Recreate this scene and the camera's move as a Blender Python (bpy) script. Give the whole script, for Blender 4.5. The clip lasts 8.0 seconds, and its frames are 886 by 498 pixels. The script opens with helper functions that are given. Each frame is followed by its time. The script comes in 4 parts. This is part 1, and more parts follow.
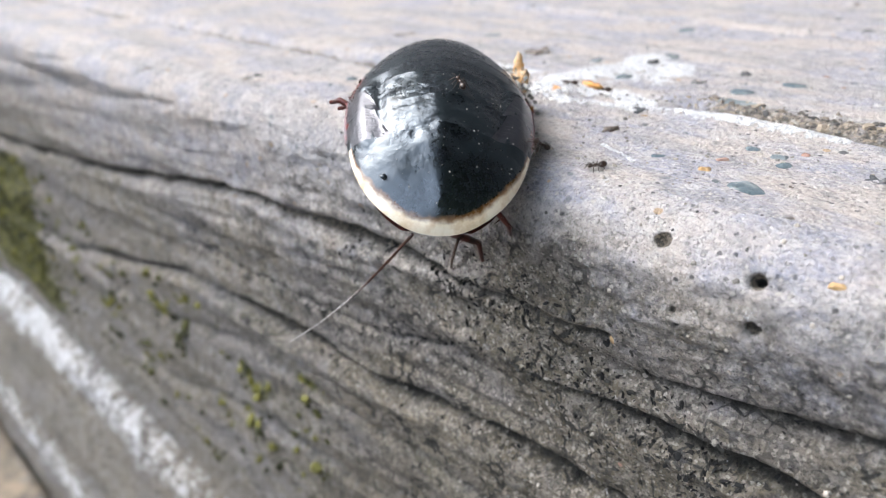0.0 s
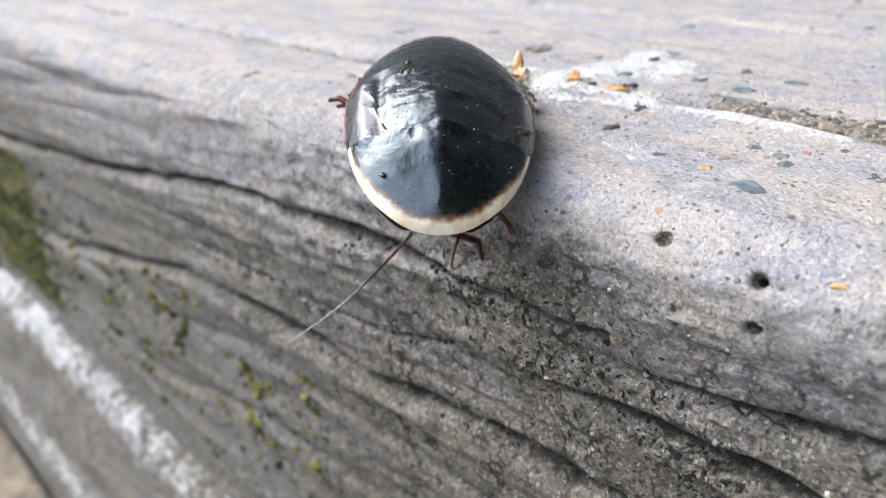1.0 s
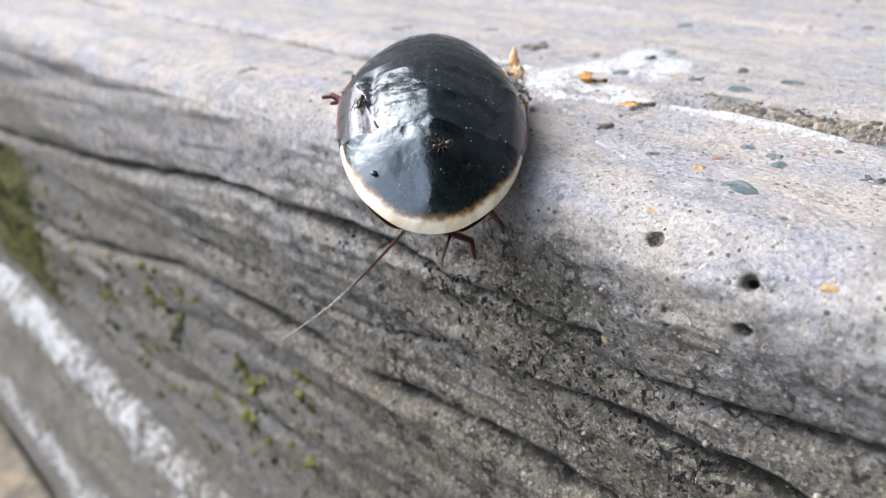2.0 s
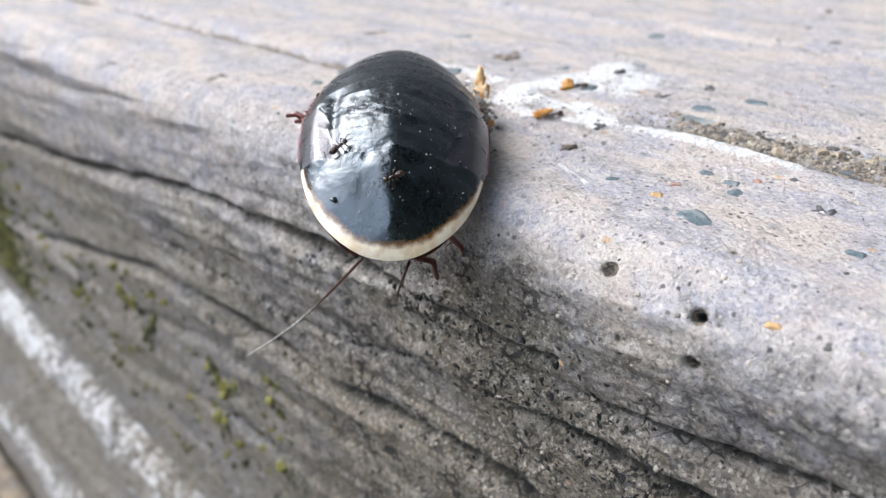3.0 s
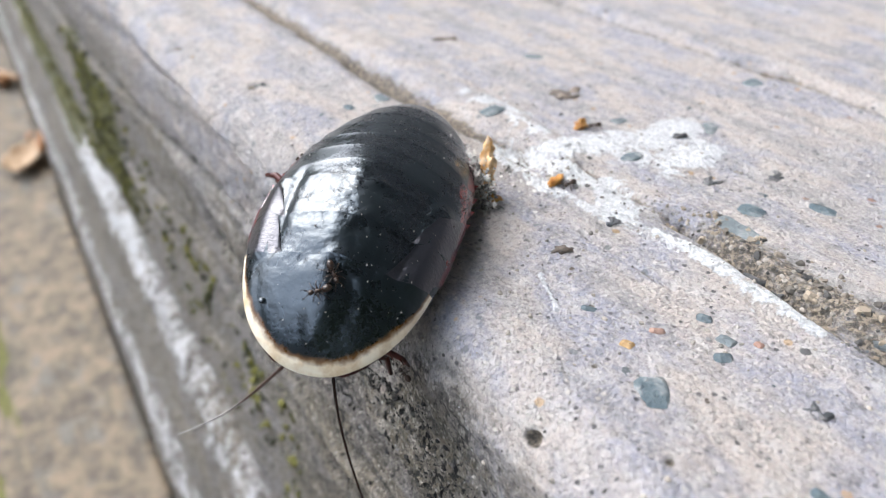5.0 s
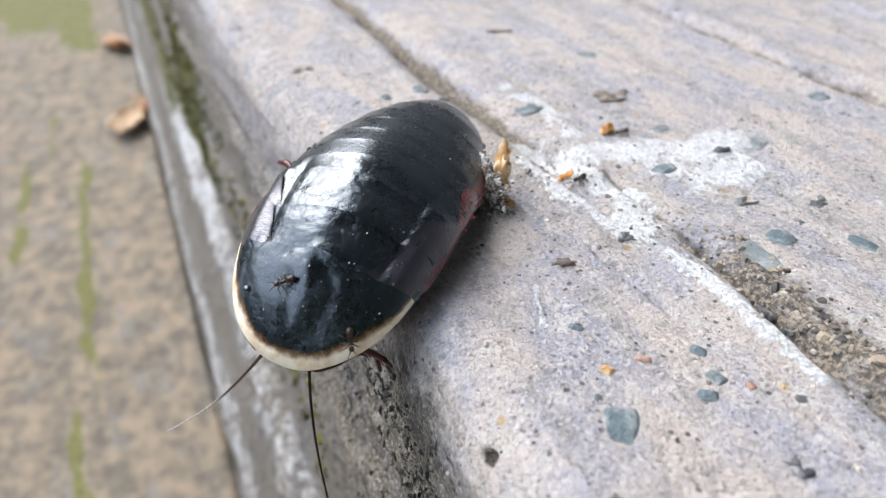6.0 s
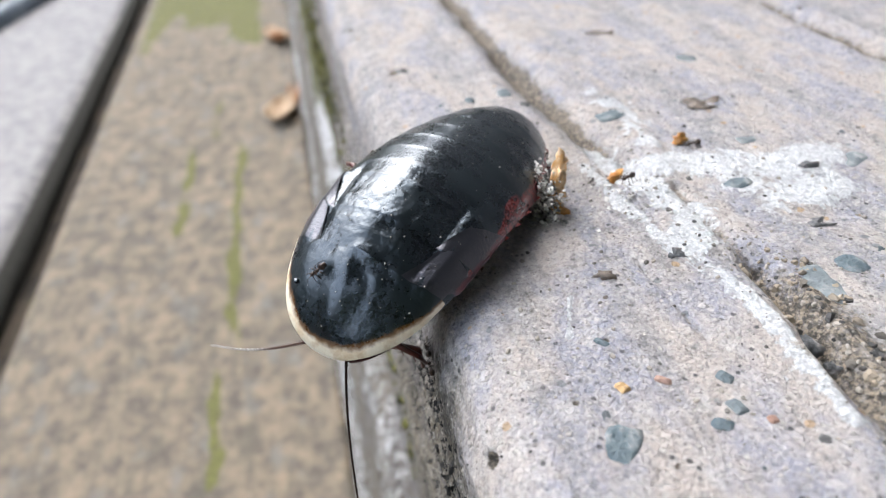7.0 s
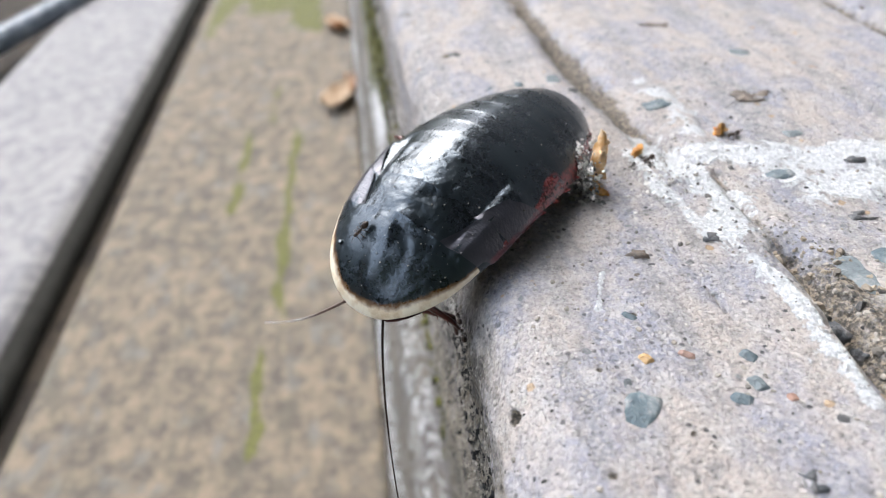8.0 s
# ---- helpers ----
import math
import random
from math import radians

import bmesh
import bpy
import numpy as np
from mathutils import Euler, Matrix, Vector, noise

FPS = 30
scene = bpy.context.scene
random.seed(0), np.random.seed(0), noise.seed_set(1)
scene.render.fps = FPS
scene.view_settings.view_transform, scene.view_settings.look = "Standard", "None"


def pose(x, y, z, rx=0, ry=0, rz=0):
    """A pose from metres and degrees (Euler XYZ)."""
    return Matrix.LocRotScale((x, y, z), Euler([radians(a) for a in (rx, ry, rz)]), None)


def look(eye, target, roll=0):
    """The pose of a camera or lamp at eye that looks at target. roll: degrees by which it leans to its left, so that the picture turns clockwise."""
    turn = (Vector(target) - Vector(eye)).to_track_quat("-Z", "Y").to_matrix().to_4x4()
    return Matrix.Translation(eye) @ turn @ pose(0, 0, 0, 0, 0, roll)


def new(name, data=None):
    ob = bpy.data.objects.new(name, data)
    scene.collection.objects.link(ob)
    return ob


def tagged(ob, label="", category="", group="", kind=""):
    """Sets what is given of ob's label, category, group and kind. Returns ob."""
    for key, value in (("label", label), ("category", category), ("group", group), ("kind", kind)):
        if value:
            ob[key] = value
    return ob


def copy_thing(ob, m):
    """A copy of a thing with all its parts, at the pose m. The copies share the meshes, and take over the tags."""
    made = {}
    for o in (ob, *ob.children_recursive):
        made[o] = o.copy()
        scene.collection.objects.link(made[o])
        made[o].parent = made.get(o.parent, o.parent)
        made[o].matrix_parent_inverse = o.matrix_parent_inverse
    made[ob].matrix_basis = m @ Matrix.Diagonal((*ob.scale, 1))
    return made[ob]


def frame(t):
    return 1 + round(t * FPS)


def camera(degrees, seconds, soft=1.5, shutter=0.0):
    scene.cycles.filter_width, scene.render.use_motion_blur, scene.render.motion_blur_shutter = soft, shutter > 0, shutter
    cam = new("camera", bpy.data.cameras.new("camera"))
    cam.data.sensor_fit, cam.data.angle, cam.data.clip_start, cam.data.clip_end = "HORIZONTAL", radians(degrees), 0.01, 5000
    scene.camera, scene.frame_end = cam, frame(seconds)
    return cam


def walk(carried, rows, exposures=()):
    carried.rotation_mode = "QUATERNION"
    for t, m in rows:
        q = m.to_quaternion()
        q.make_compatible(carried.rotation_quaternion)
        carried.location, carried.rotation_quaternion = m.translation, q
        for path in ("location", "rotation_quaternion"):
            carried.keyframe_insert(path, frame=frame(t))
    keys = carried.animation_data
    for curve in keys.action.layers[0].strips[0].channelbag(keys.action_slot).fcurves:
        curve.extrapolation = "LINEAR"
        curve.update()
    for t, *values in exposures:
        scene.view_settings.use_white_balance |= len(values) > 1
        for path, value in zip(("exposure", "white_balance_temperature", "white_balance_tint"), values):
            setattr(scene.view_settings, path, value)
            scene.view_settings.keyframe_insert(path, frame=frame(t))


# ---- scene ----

# All plan numbers are in centimetres: x runs along the step's edge, y inwards from its front face, z up from its tread.
K = 0.01
cam = camera(65.0, 8.0, soft=1.08)
cam.data.dof.use_dof = True
cam.data.dof.focus_distance = 4.35 * K
cam.data.dof.aperture_fstop = 44.0
PATH = [
    (0.0, 3.143, -3.298, 1.741, 62.00, 2.65, 44.35),
    (0.5, 3.136, -3.283, 1.746, 61.85, 2.80, 44.28),
    (1.0, 3.126, -3.280, 1.742, 61.75, 2.63, 44.34),
    (1.2, 3.141, -3.318, 1.729, 61.77, 2.30, 44.49),
    (2.3, 3.168, -3.201, 1.783, 61.23, 2.32, 44.60),
    (2.5, 3.193, -3.192, 1.847, 60.95, 1.91, 44.39),
    (2.8, 3.211, -3.093, 1.921, 60.86, 1.48, 43.68),
    (3.0, 3.213, -3.053, 1.972, 60.36, 1.26, 43.66),
    (3.2, 3.172, -3.019, 1.980, 59.36, 1.41, 43.59),
    (3.5, 3.215, -2.964, 2.134, 58.80, -0.29, 43.99),
    (3.8, 3.275, -2.791, 2.193, 56.99, -0.85, 44.10),
    (4.0, 3.260, -2.653, 2.353, 57.20, -2.11, 44.66),
    (4.2, 3.300, -2.401, 2.442, 56.60, -2.86, 45.79),
    (4.5, 3.133, -1.971, 2.526, 56.13, -1.83, 51.10),
    (4.7, 3.142, -1.744, 2.556, 55.79, -1.18, 53.73),
    (5.0, 3.235, -1.578, 2.678, 55.25, -0.23, 57.41),
    (5.2, 3.349, -1.398, 2.668, 54.96, 0.76, 60.49),
    (6.3, 3.432, -0.817, 2.782, 53.46, 0.27, 67.85),
    (6.5, 3.501, -0.626, 2.816, 53.41, 1.81, 70.17),
    (7.0, 3.675, -0.430, 2.885, 53.54, 3.98, 77.24),
    (7.5, 3.762, -0.397, 2.901, 53.43, 4.46, 80.54),
    (8.0, 3.932, -0.424, 2.851, 53.52, 3.60, 82.29),
]
walk(cam, [(t, pose(x * K, y * K, z * K, rx, ry, rz)) for t, x, y, z, rx, ry, rz in PATH],
     exposures=[(0.0, 1.50), (4.0, 1.50), (5.0, 1.40), (8.0, 1.38)])

# ---- daylight ----
SUN_AZ, SUN_EL = 197.0, 48.0   # degrees: from +x towards +y; above the horizon
world = bpy.data.worlds.new("overcast_sky")
scene.world = world
world.use_nodes = True
wn = world.node_tree.nodes
sky = wn.new("ShaderNodeTexSky")
sky.sky_type = "NISHITA"
sky.sun_disc = False
sky.sun_elevation = radians(SUN_EL)
sky.sun_rotation = radians(90.0 - SUN_AZ)
sky.air_density, sky.dust_density, sky.ozone_density = 1.0, 4.0, 1.0
wn["Background"].inputs["Strength"].default_value = 0.25
cloud = wn.new("ShaderNodeMix")
cloud.data_type = "RGBA"
cloud.inputs[0].default_value = 0.6
cloud.inputs[7].default_value = (6.28, 6.87, 7.85, 1)   # even cloud cover over the blue
world.node_tree.links.new(sky.outputs["Color"], cloud.inputs[6])
world.node_tree.links.new(cloud.outputs[2], wn["Background"].inputs["Color"])
sun = new("sun", bpy.data.lights.new("sun", "SUN"))
sun.data.energy, sun.data.angle, sun.data.color = 1.0, radians(42), (0.94, 0.975, 1.0)
sun.matrix_world = look((0, 0, 0), (-math.cos(radians(SUN_AZ)) * math.cos(radians(SUN_EL)), -math.sin(radians(SUN_AZ)) * math.cos(radians(SUN_EL)), -math.sin(radians(SUN_EL))))

# ---- small helpers ----


def lattice(ix, iy, seed):
    """A repeatable random number from 0 to 1 for each whole-number pair."""
    h = (ix.astype(np.int64) * 374761393 + iy.astype(np.int64) * 668265263 + seed * 1442695041) & 0xFFFFFFFF
    h = ((h ^ (h >> 13)) * 1274126177) & 0xFFFFFFFF
    return ((h ^ (h >> 16)) & 0xFFFF) / 65535.0


def vnoise(x, y, seed=0):
    x0, y0 = np.floor(x), np.floor(y)
    fx, fy = x - x0, y - y0
    fx, fy = fx * fx * (3 - 2 * fx), fy * fy * (3 - 2 * fy)
    a, b = lattice(x0, y0, seed), lattice(x0 + 1, y0, seed)
    c, d = lattice(x0, y0 + 1, seed), lattice(x0 + 1, y0 + 1, seed)
    return (a + (b - a) * fx) * (1 - fy) + (c + (d - c) * fx) * fy


def fbm(x, y, seed=0, octaves=4):
    total, gain = 0.0 * x, 0.5
    for n in range(octaves):
        total = total + gain * (vnoise(x * 2 ** n, y * 2 ** n, seed + 17 * n) - 0.5) * 2
        gain *= 0.5
    return total


def smooth(a, b, x):
    t = np.clip((x - a) / (b - a), 0, 1)
    return t * t * (3 - 2 * t)


def off_line(x, q, line):
    """Distance of the points x, q from a polyline."""
    best = np.full(np.shape(x), 1e9)
    for (x0, q0), (x1, q1) in zip(line[:-1], line[1:]):
        dx, dq = x1 - x0, q1 - q0
        t = np.clip(((x - x0) * dx + (q - q0) * dq) / (dx * dx + dq * dq), 0, 1)
        best = np.minimum(best, np.hypot(x - x0 - t * dx, q - q0 - t * dq))
    return best


def spread(lo, fine_lo, fine_hi, hi, step, growth, most):
    """Grid lines: even steps in the fine stretch, growing ones outside it."""
    mid = list(np.arange(fine_lo, fine_hi + step / 2, step))
    up, down = [], []
    for end, sign, out in ((hi, 1, up), (lo, -1, down)):
        at, s = (mid[-1] if sign > 0 else mid[0]), step
        while (end - at) * sign > s * 1.5:
            s = min(s * growth, most)
            at += sign * s
            out.append(at)
        out.append(end)
    return np.array(down[::-1] + mid + up)


def mesh_of(name, verts, faces, material, smooth_shade=True, values=None):
    me = bpy.data.meshes.new(name)
    me.from_pydata((np.asarray(verts, float) * K).tolist(), [], faces)
    if smooth_shade:
        me.polygons.foreach_set("use_smooth", [True] * len(me.polygons))
    for key, data in (values or {}).items():
        me.attributes.new(key, "FLOAT", "POINT").data.foreach_set("value", np.asarray(data, np.float32).ravel())
    for m in material if isinstance(material, (list, tuple)) else [material]:
        me.materials.append(m)
    me.update()
    return me


def crisp(ob, degrees=35):
    """Keep the folds of a thin plate sharp in its shading."""
    ob.data.set_sharp_from_angle(angle=radians(degrees))
    return ob


def part(name, geometry, material, parent=None, label="", at=None, values=None, smooth_shade=True):
    """One mesh object from (vertices, faces) in centimetres, under a thing or at top level."""
    me = geometry if isinstance(geometry, bpy.types.Mesh) else mesh_of(name, *geometry, material, smooth_shade, values)
    ob = new(name, me)
    if parent:
        ob.parent = parent
    if at is not None:
        ob.matrix_basis = at
    return tagged(ob, label)


def at_cm(x, y, z, rx=0, ry=0, rz=0):
    return pose(x * K, y * K, z * K, rx, ry, rz)


def grid_faces(n, m, wrap=False):
    i, j = np.meshgrid(np.arange(n - 1), np.arange(m if wrap else m - 1), indexing="ij")
    j2 = (j + 1) % m
    return np.stack([i * m + j, i * m + j2, (i + 1) * m + j2, (i + 1) * m + j], -1).reshape(-1, 4).tolist()


def flipped(faces):
    return [f[::-1] for f in faces]


def joined(*pieces):
    verts, faces = [], []
    for v, f in pieces:
        n = len(verts)
        verts += [tuple(p) for p in v]
        faces += [[k + n for k in face] for face in f]
    return verts, faces


def lump(rx, ry, rz, seed, rough=0.25, rings=7, around=10, power=1.0):
    """A closed uneven stone: an ellipsoid with facets and dents."""
    verts = []
    for i in range(rings + 1):
        th = math.pi * i / rings
        for j in range(around):
            ph = 2 * math.pi * j / around
            d = Vector((math.sin(th) * math.cos(ph), math.sin(th) * math.sin(ph), math.cos(th)))
            k = 1 + rough * noise.noise(d * 1.7 + Vector((seed * 3.1, seed * 1.7, seed)))
            d = Vector([math.copysign(abs(c) ** power, c) for c in d])
            verts.append((rx * k * d.x, ry * k * d.y, rz * k * d.z))
    return verts, grid_faces(rings + 1, around, True)


def tube(points, radii, sides=8):
    """A capped tube along a line of points."""
    pts = [Vector(p) for p in points]
    verts = []
    side = None
    for n, p in enumerate(pts):
        way = (pts[min(n + 1, len(pts) - 1)] - pts[max(n - 1, 0)]).normalized()
        if side is None:
            side = way.orthogonal().normalized()
        side = (side - way * side.dot(way)).normalized()
        other = way.cross(side)
        for k in range(sides):
            a = 2 * math.pi * k / sides
            verts.append(tuple(p + radii[n] * (math.cos(a) * side + math.sin(a) * other)))
    faces = grid_faces(len(pts), sides, True)
    return verts, faces + [list(range(sides))[::-1], [len(verts) - sides + k for k in range(sides)]]


# ---- materials ----


class Shade:
    """A node material under construction."""

    def __init__(self, name):
        self.mat = bpy.data.materials.new(name)
        self.mat.use_nodes = True
        self.tree = self.mat.node_tree
        self.bsdf = self.tree.nodes["Principled BSDF"]
        coord = self.tree.nodes.new("ShaderNodeTexCoord")
        self.cm = self.vec("MULTIPLY", coord.outputs["Object"], (100, 100, 100))

    def put(self, socket, value):
        if isinstance(value, bpy.types.NodeSocket):
            self.tree.links.new(value, socket)
        elif value is not None:
            socket.default_value = value

    def vec(self, op, a, b):
        n = self.tree.nodes.new("ShaderNodeVectorMath")
        n.operation = op
        self.put(n.inputs[0], a)
        self.put(n.inputs[1], b)
        return n.outputs[0]

    def num(self, op, a, b=None, clamp=False):
        n = self.tree.nodes.new("ShaderNodeMath")
        n.operation, n.use_clamp = op, clamp
        self.put(n.inputs[0], a)
        self.put(n.inputs[1], b)
        return n.outputs[0]

    def noise(self, scale, detail=4, rough=0.55, stretch=None, warp=0.0):
        n = self.tree.nodes.new("ShaderNodeTexNoise")
        self.put(n.inputs["Vector"], self.vec("MULTIPLY", self.cm, stretch) if stretch else self.cm)
        n.inputs["Scale"].default_value, n.inputs["Detail"].default_value = scale, detail
        n.inputs["Roughness"].default_value, n.inputs["Distortion"].default_value = rough, warp
        return n.outputs["Fac"]

    def cells(self, scale, feature="F1", out="Distance", stretch=None):
        n = self.tree.nodes.new("ShaderNodeTexVoronoi")
        n.feature = feature
        self.put(n.inputs["Vector"], self.vec("MULTIPLY", self.cm, stretch) if stretch else self.cm)
        n.inputs["Scale"].default_value = scale
        return n.outputs[out]

    def attr(self, name):
        n = self.tree.nodes.new("ShaderNodeAttribute")
        n.attribute_name = name
        return n.outputs["Fac"]

    def span(self, value, lo, hi, to_lo=0.0, to_hi=1.0):
        n = self.tree.nodes.new("ShaderNodeMapRange")
        n.interpolation_type = "SMOOTHSTEP"
        self.put(n.inputs["Value"], value)
        for key, v in (("From Min", lo), ("From Max", hi), ("To Min", to_lo), ("To Max", to_hi)):
            n.inputs[key].default_value = v
        return n.outputs["Result"]

    def mix(self, fac, a, b, blend="MIX"):
        n = self.tree.nodes.new("ShaderNodeMix")
        n.data_type, n.blend_type = "RGBA", blend
        self.put(n.inputs[0], fac)
        self.put(n.inputs[6], (*a, 1) if isinstance(a, tuple) else a)
        self.put(n.inputs[7], (*b, 1) if isinstance(b, tuple) else b)
        return n.outputs[2]

    def random(self):
        return self.tree.nodes.new("ShaderNodeObjectInfo").outputs["Random"]

    def island(self):
        return self.tree.nodes.new("ShaderNodeNewGeometry").outputs["Random Per Island"]

    def bump(self, height, cm, strength=1.0, normal=None):
        n = self.tree.nodes.new("ShaderNodeBump")
        n.inputs["Distance"].default_value = cm * K
        self.put(n.inputs["Strength"], strength)
        self.put(n.inputs["Height"], height)
        if normal is not None:
            self.put(n.inputs["Normal"], normal)
        return n.outputs["Normal"]

    def done(self, color, rough=0.8, normal=None, **more):
        self.put(self.bsdf.inputs["Base Color"], (*color, 1) if isinstance(color, tuple) else color)
        self.put(self.bsdf.inputs["Roughness"], rough)
        if normal is not None:
            self.put(self.bsdf.inputs["Normal"], normal)
        for key, v in more.items():
            self.put(self.bsdf.inputs[key.replace("_", " ")], v)
        return self.mat


def concrete():
    """Weathered cast concrete with sand grains, lime bloom, grime, moss film, and dirt and painted shade in its
    grooves.
    """
    s = Shade("weathered_concrete")
    broad, mid, fine = s.noise(1.7, 5, 0.6, (0.6, 1, 1)), s.noise(6.0, 5, 0.62), s.noise(30.0, 4, 0.7)
    tiny, clump = s.noise(75.0, 3, 0.7), s.noise(13.0, 6, 0.72)
    pick = s.tree.nodes.new("ShaderNodeSeparateColor")
    s.put(pick.inputs[0], s.cells(22.0, out="Color"))
    near = s.span(s.num("ADD", s.cells(22.0), s.num("MULTIPLY", s.num("SUBTRACT", tiny, 0.5), 0.8)), 0.40, 0.24)
    big = s.tree.nodes.new("ShaderNodeSeparateColor")
    s.put(big.inputs[0], s.cells(9.0, out="Color"))
    big_near = s.span(s.num("ADD", s.cells(9.0), s.num("MULTIPLY", s.num("SUBTRACT", fine, 0.5), 0.35)), 0.30, 0.2)
    color = s.mix(s.span(broad, 0.41, 0.58), (0.42, 0.42, 0.487), (0.605, 0.535, 0.49))
    color = s.mix(s.span(s.noise(2.4, 4, 0.6, (0.14, 1, 1)), 0.49, 0.60, 0, 0.7), color, (0.36, 0.35, 0.355))
    color = s.mix(s.span(mid, 0.50, 0.66, 0, 0.75), color, (0.65, 0.62, 0.605))
    color = s.mix(s.span(mid, 0.45, 0.32, 0, 0.75), color, (0.30, 0.285, 0.285))
    color = s.mix(s.num("MULTIPLY", s.span(pick.outputs[2], 0.3, 0.9), 0.3), color, (0.68, 0.63, 0.58))
    dust = s.tree.nodes.new("ShaderNodeSeparateColor")
    s.put(dust.inputs[0], s.cells(48.0, out="Color"))
    color = s.mix(s.num("MULTIPLY", s.span(dust.outputs[0], 0.7, 0.95), 0.28), color, (0.22, 0.21, 0.20))
    color = s.mix(s.num("MULTIPLY", s.span(dust.outputs[1], 0.65, 0.95), 0.3), color, (0.74, 0.70, 0.65))
    color = s.mix(s.span(fine, 0.55, 0.69, 0, 0.65), color, (0.19, 0.175, 0.165))
    color = s.mix(s.span(fine, 0.42, 0.30, 0, 0.7), color, (0.72, 0.69, 0.66))
    color = s.mix(s.span(tiny, 0.57, 0.71, 0, 0.62), color, (0.16, 0.15, 0.14))
    dark = s.num("MULTIPLY", s.num("MULTIPLY", near, s.span(s.noise(2.6, 3), 0.42, 0.6)), s.span(pick.outputs[0], 0.74, 0.80))
    color = s.mix(s.num("MULTIPLY", dark, 0.85), color, (0.075, 0.075, 0.08))
    pale = s.num("MULTIPLY", near, s.span(pick.outputs[1], 0.86, 0.9))
    color = s.mix(s.num("MULTIPLY", pale, 0.7), color, (0.78, 0.74, 0.68))
    blotch = s.num("MULTIPLY", big_near, s.span(big.outputs[0], 0.90, 0.93))
    color = s.mix(s.num("MULTIPLY", blotch, 0.7), color, (0.20, 0.22, 0.23))
    amber = s.num("MULTIPLY", big_near, s.span(big.outputs[1], 0.955, 0.97))
    color = s.mix(s.num("MULTIPLY", amber, 0.7), color, (0.55, 0.36, 0.18))
    # the upright face: weathered and darker, grain by grain, with olive algae and crackled crust
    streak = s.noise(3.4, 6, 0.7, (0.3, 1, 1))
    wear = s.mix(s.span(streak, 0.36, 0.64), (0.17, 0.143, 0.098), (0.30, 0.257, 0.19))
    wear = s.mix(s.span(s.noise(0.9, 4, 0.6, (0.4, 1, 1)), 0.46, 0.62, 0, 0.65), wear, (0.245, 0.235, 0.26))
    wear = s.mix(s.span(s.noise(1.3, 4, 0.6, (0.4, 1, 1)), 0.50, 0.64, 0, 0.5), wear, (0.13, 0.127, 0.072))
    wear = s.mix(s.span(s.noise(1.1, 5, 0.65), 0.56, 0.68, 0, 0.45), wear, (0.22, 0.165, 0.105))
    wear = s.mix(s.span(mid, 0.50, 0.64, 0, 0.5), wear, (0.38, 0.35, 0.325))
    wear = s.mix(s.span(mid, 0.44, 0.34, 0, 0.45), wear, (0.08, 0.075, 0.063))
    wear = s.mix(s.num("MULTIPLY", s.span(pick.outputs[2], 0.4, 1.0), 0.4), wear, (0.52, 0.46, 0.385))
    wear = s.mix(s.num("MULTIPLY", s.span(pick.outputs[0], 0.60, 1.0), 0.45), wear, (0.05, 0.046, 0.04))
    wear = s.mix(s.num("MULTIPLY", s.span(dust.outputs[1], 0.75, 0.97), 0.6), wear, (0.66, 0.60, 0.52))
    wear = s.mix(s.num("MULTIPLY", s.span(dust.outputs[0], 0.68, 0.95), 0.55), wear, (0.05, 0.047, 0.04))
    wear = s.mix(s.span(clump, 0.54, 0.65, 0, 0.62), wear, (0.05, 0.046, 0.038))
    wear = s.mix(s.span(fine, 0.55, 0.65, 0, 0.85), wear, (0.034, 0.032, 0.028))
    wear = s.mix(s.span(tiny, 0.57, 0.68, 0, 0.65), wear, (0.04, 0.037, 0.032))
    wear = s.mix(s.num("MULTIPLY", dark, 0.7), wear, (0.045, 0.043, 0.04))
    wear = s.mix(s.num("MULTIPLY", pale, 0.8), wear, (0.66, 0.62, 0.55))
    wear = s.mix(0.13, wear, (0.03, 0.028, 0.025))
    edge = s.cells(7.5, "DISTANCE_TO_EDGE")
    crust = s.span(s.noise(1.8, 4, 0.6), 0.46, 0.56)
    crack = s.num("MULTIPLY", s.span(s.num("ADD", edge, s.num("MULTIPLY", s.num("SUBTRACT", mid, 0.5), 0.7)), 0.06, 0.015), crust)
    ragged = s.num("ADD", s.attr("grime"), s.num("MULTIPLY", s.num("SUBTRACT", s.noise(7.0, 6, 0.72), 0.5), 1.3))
    foul_shade = s.span(ragged, 0.12, 0.92)
    crack = s.num("MULTIPLY", crack, foul_shade)
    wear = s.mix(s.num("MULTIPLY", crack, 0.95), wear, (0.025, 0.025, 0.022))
    color = s.mix(foul_shade, color, wear)
    # dirt and sand that lie in grooves and pits, with the hollows' shade painted in
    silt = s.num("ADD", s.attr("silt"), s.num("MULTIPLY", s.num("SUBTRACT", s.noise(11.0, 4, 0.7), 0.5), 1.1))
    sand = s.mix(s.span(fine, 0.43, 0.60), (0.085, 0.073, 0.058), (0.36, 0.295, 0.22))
    color = s.mix(s.span(silt, 0.42, 0.85, 0, 0.93), color, s.mix(foul_shade, sand, (0.028, 0.026, 0.022)))
    # near-black painted into the pits as the dark of their hollows
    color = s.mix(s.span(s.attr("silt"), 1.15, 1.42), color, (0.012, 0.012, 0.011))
    # lime bloom
    lime = s.num("ADD", s.attr("lime"), s.num("ADD", s.num("MULTIPLY", s.num("SUBTRACT", s.noise(3.2, 7, 0.75, None, 0.8), 0.5), 2.9), s.num("MULTIPLY", s.num("SUBTRACT", s.noise(13.0, 4, 0.7), 0.5), 1.2)))
    white = s.span(lime, 0.48, 0.72)
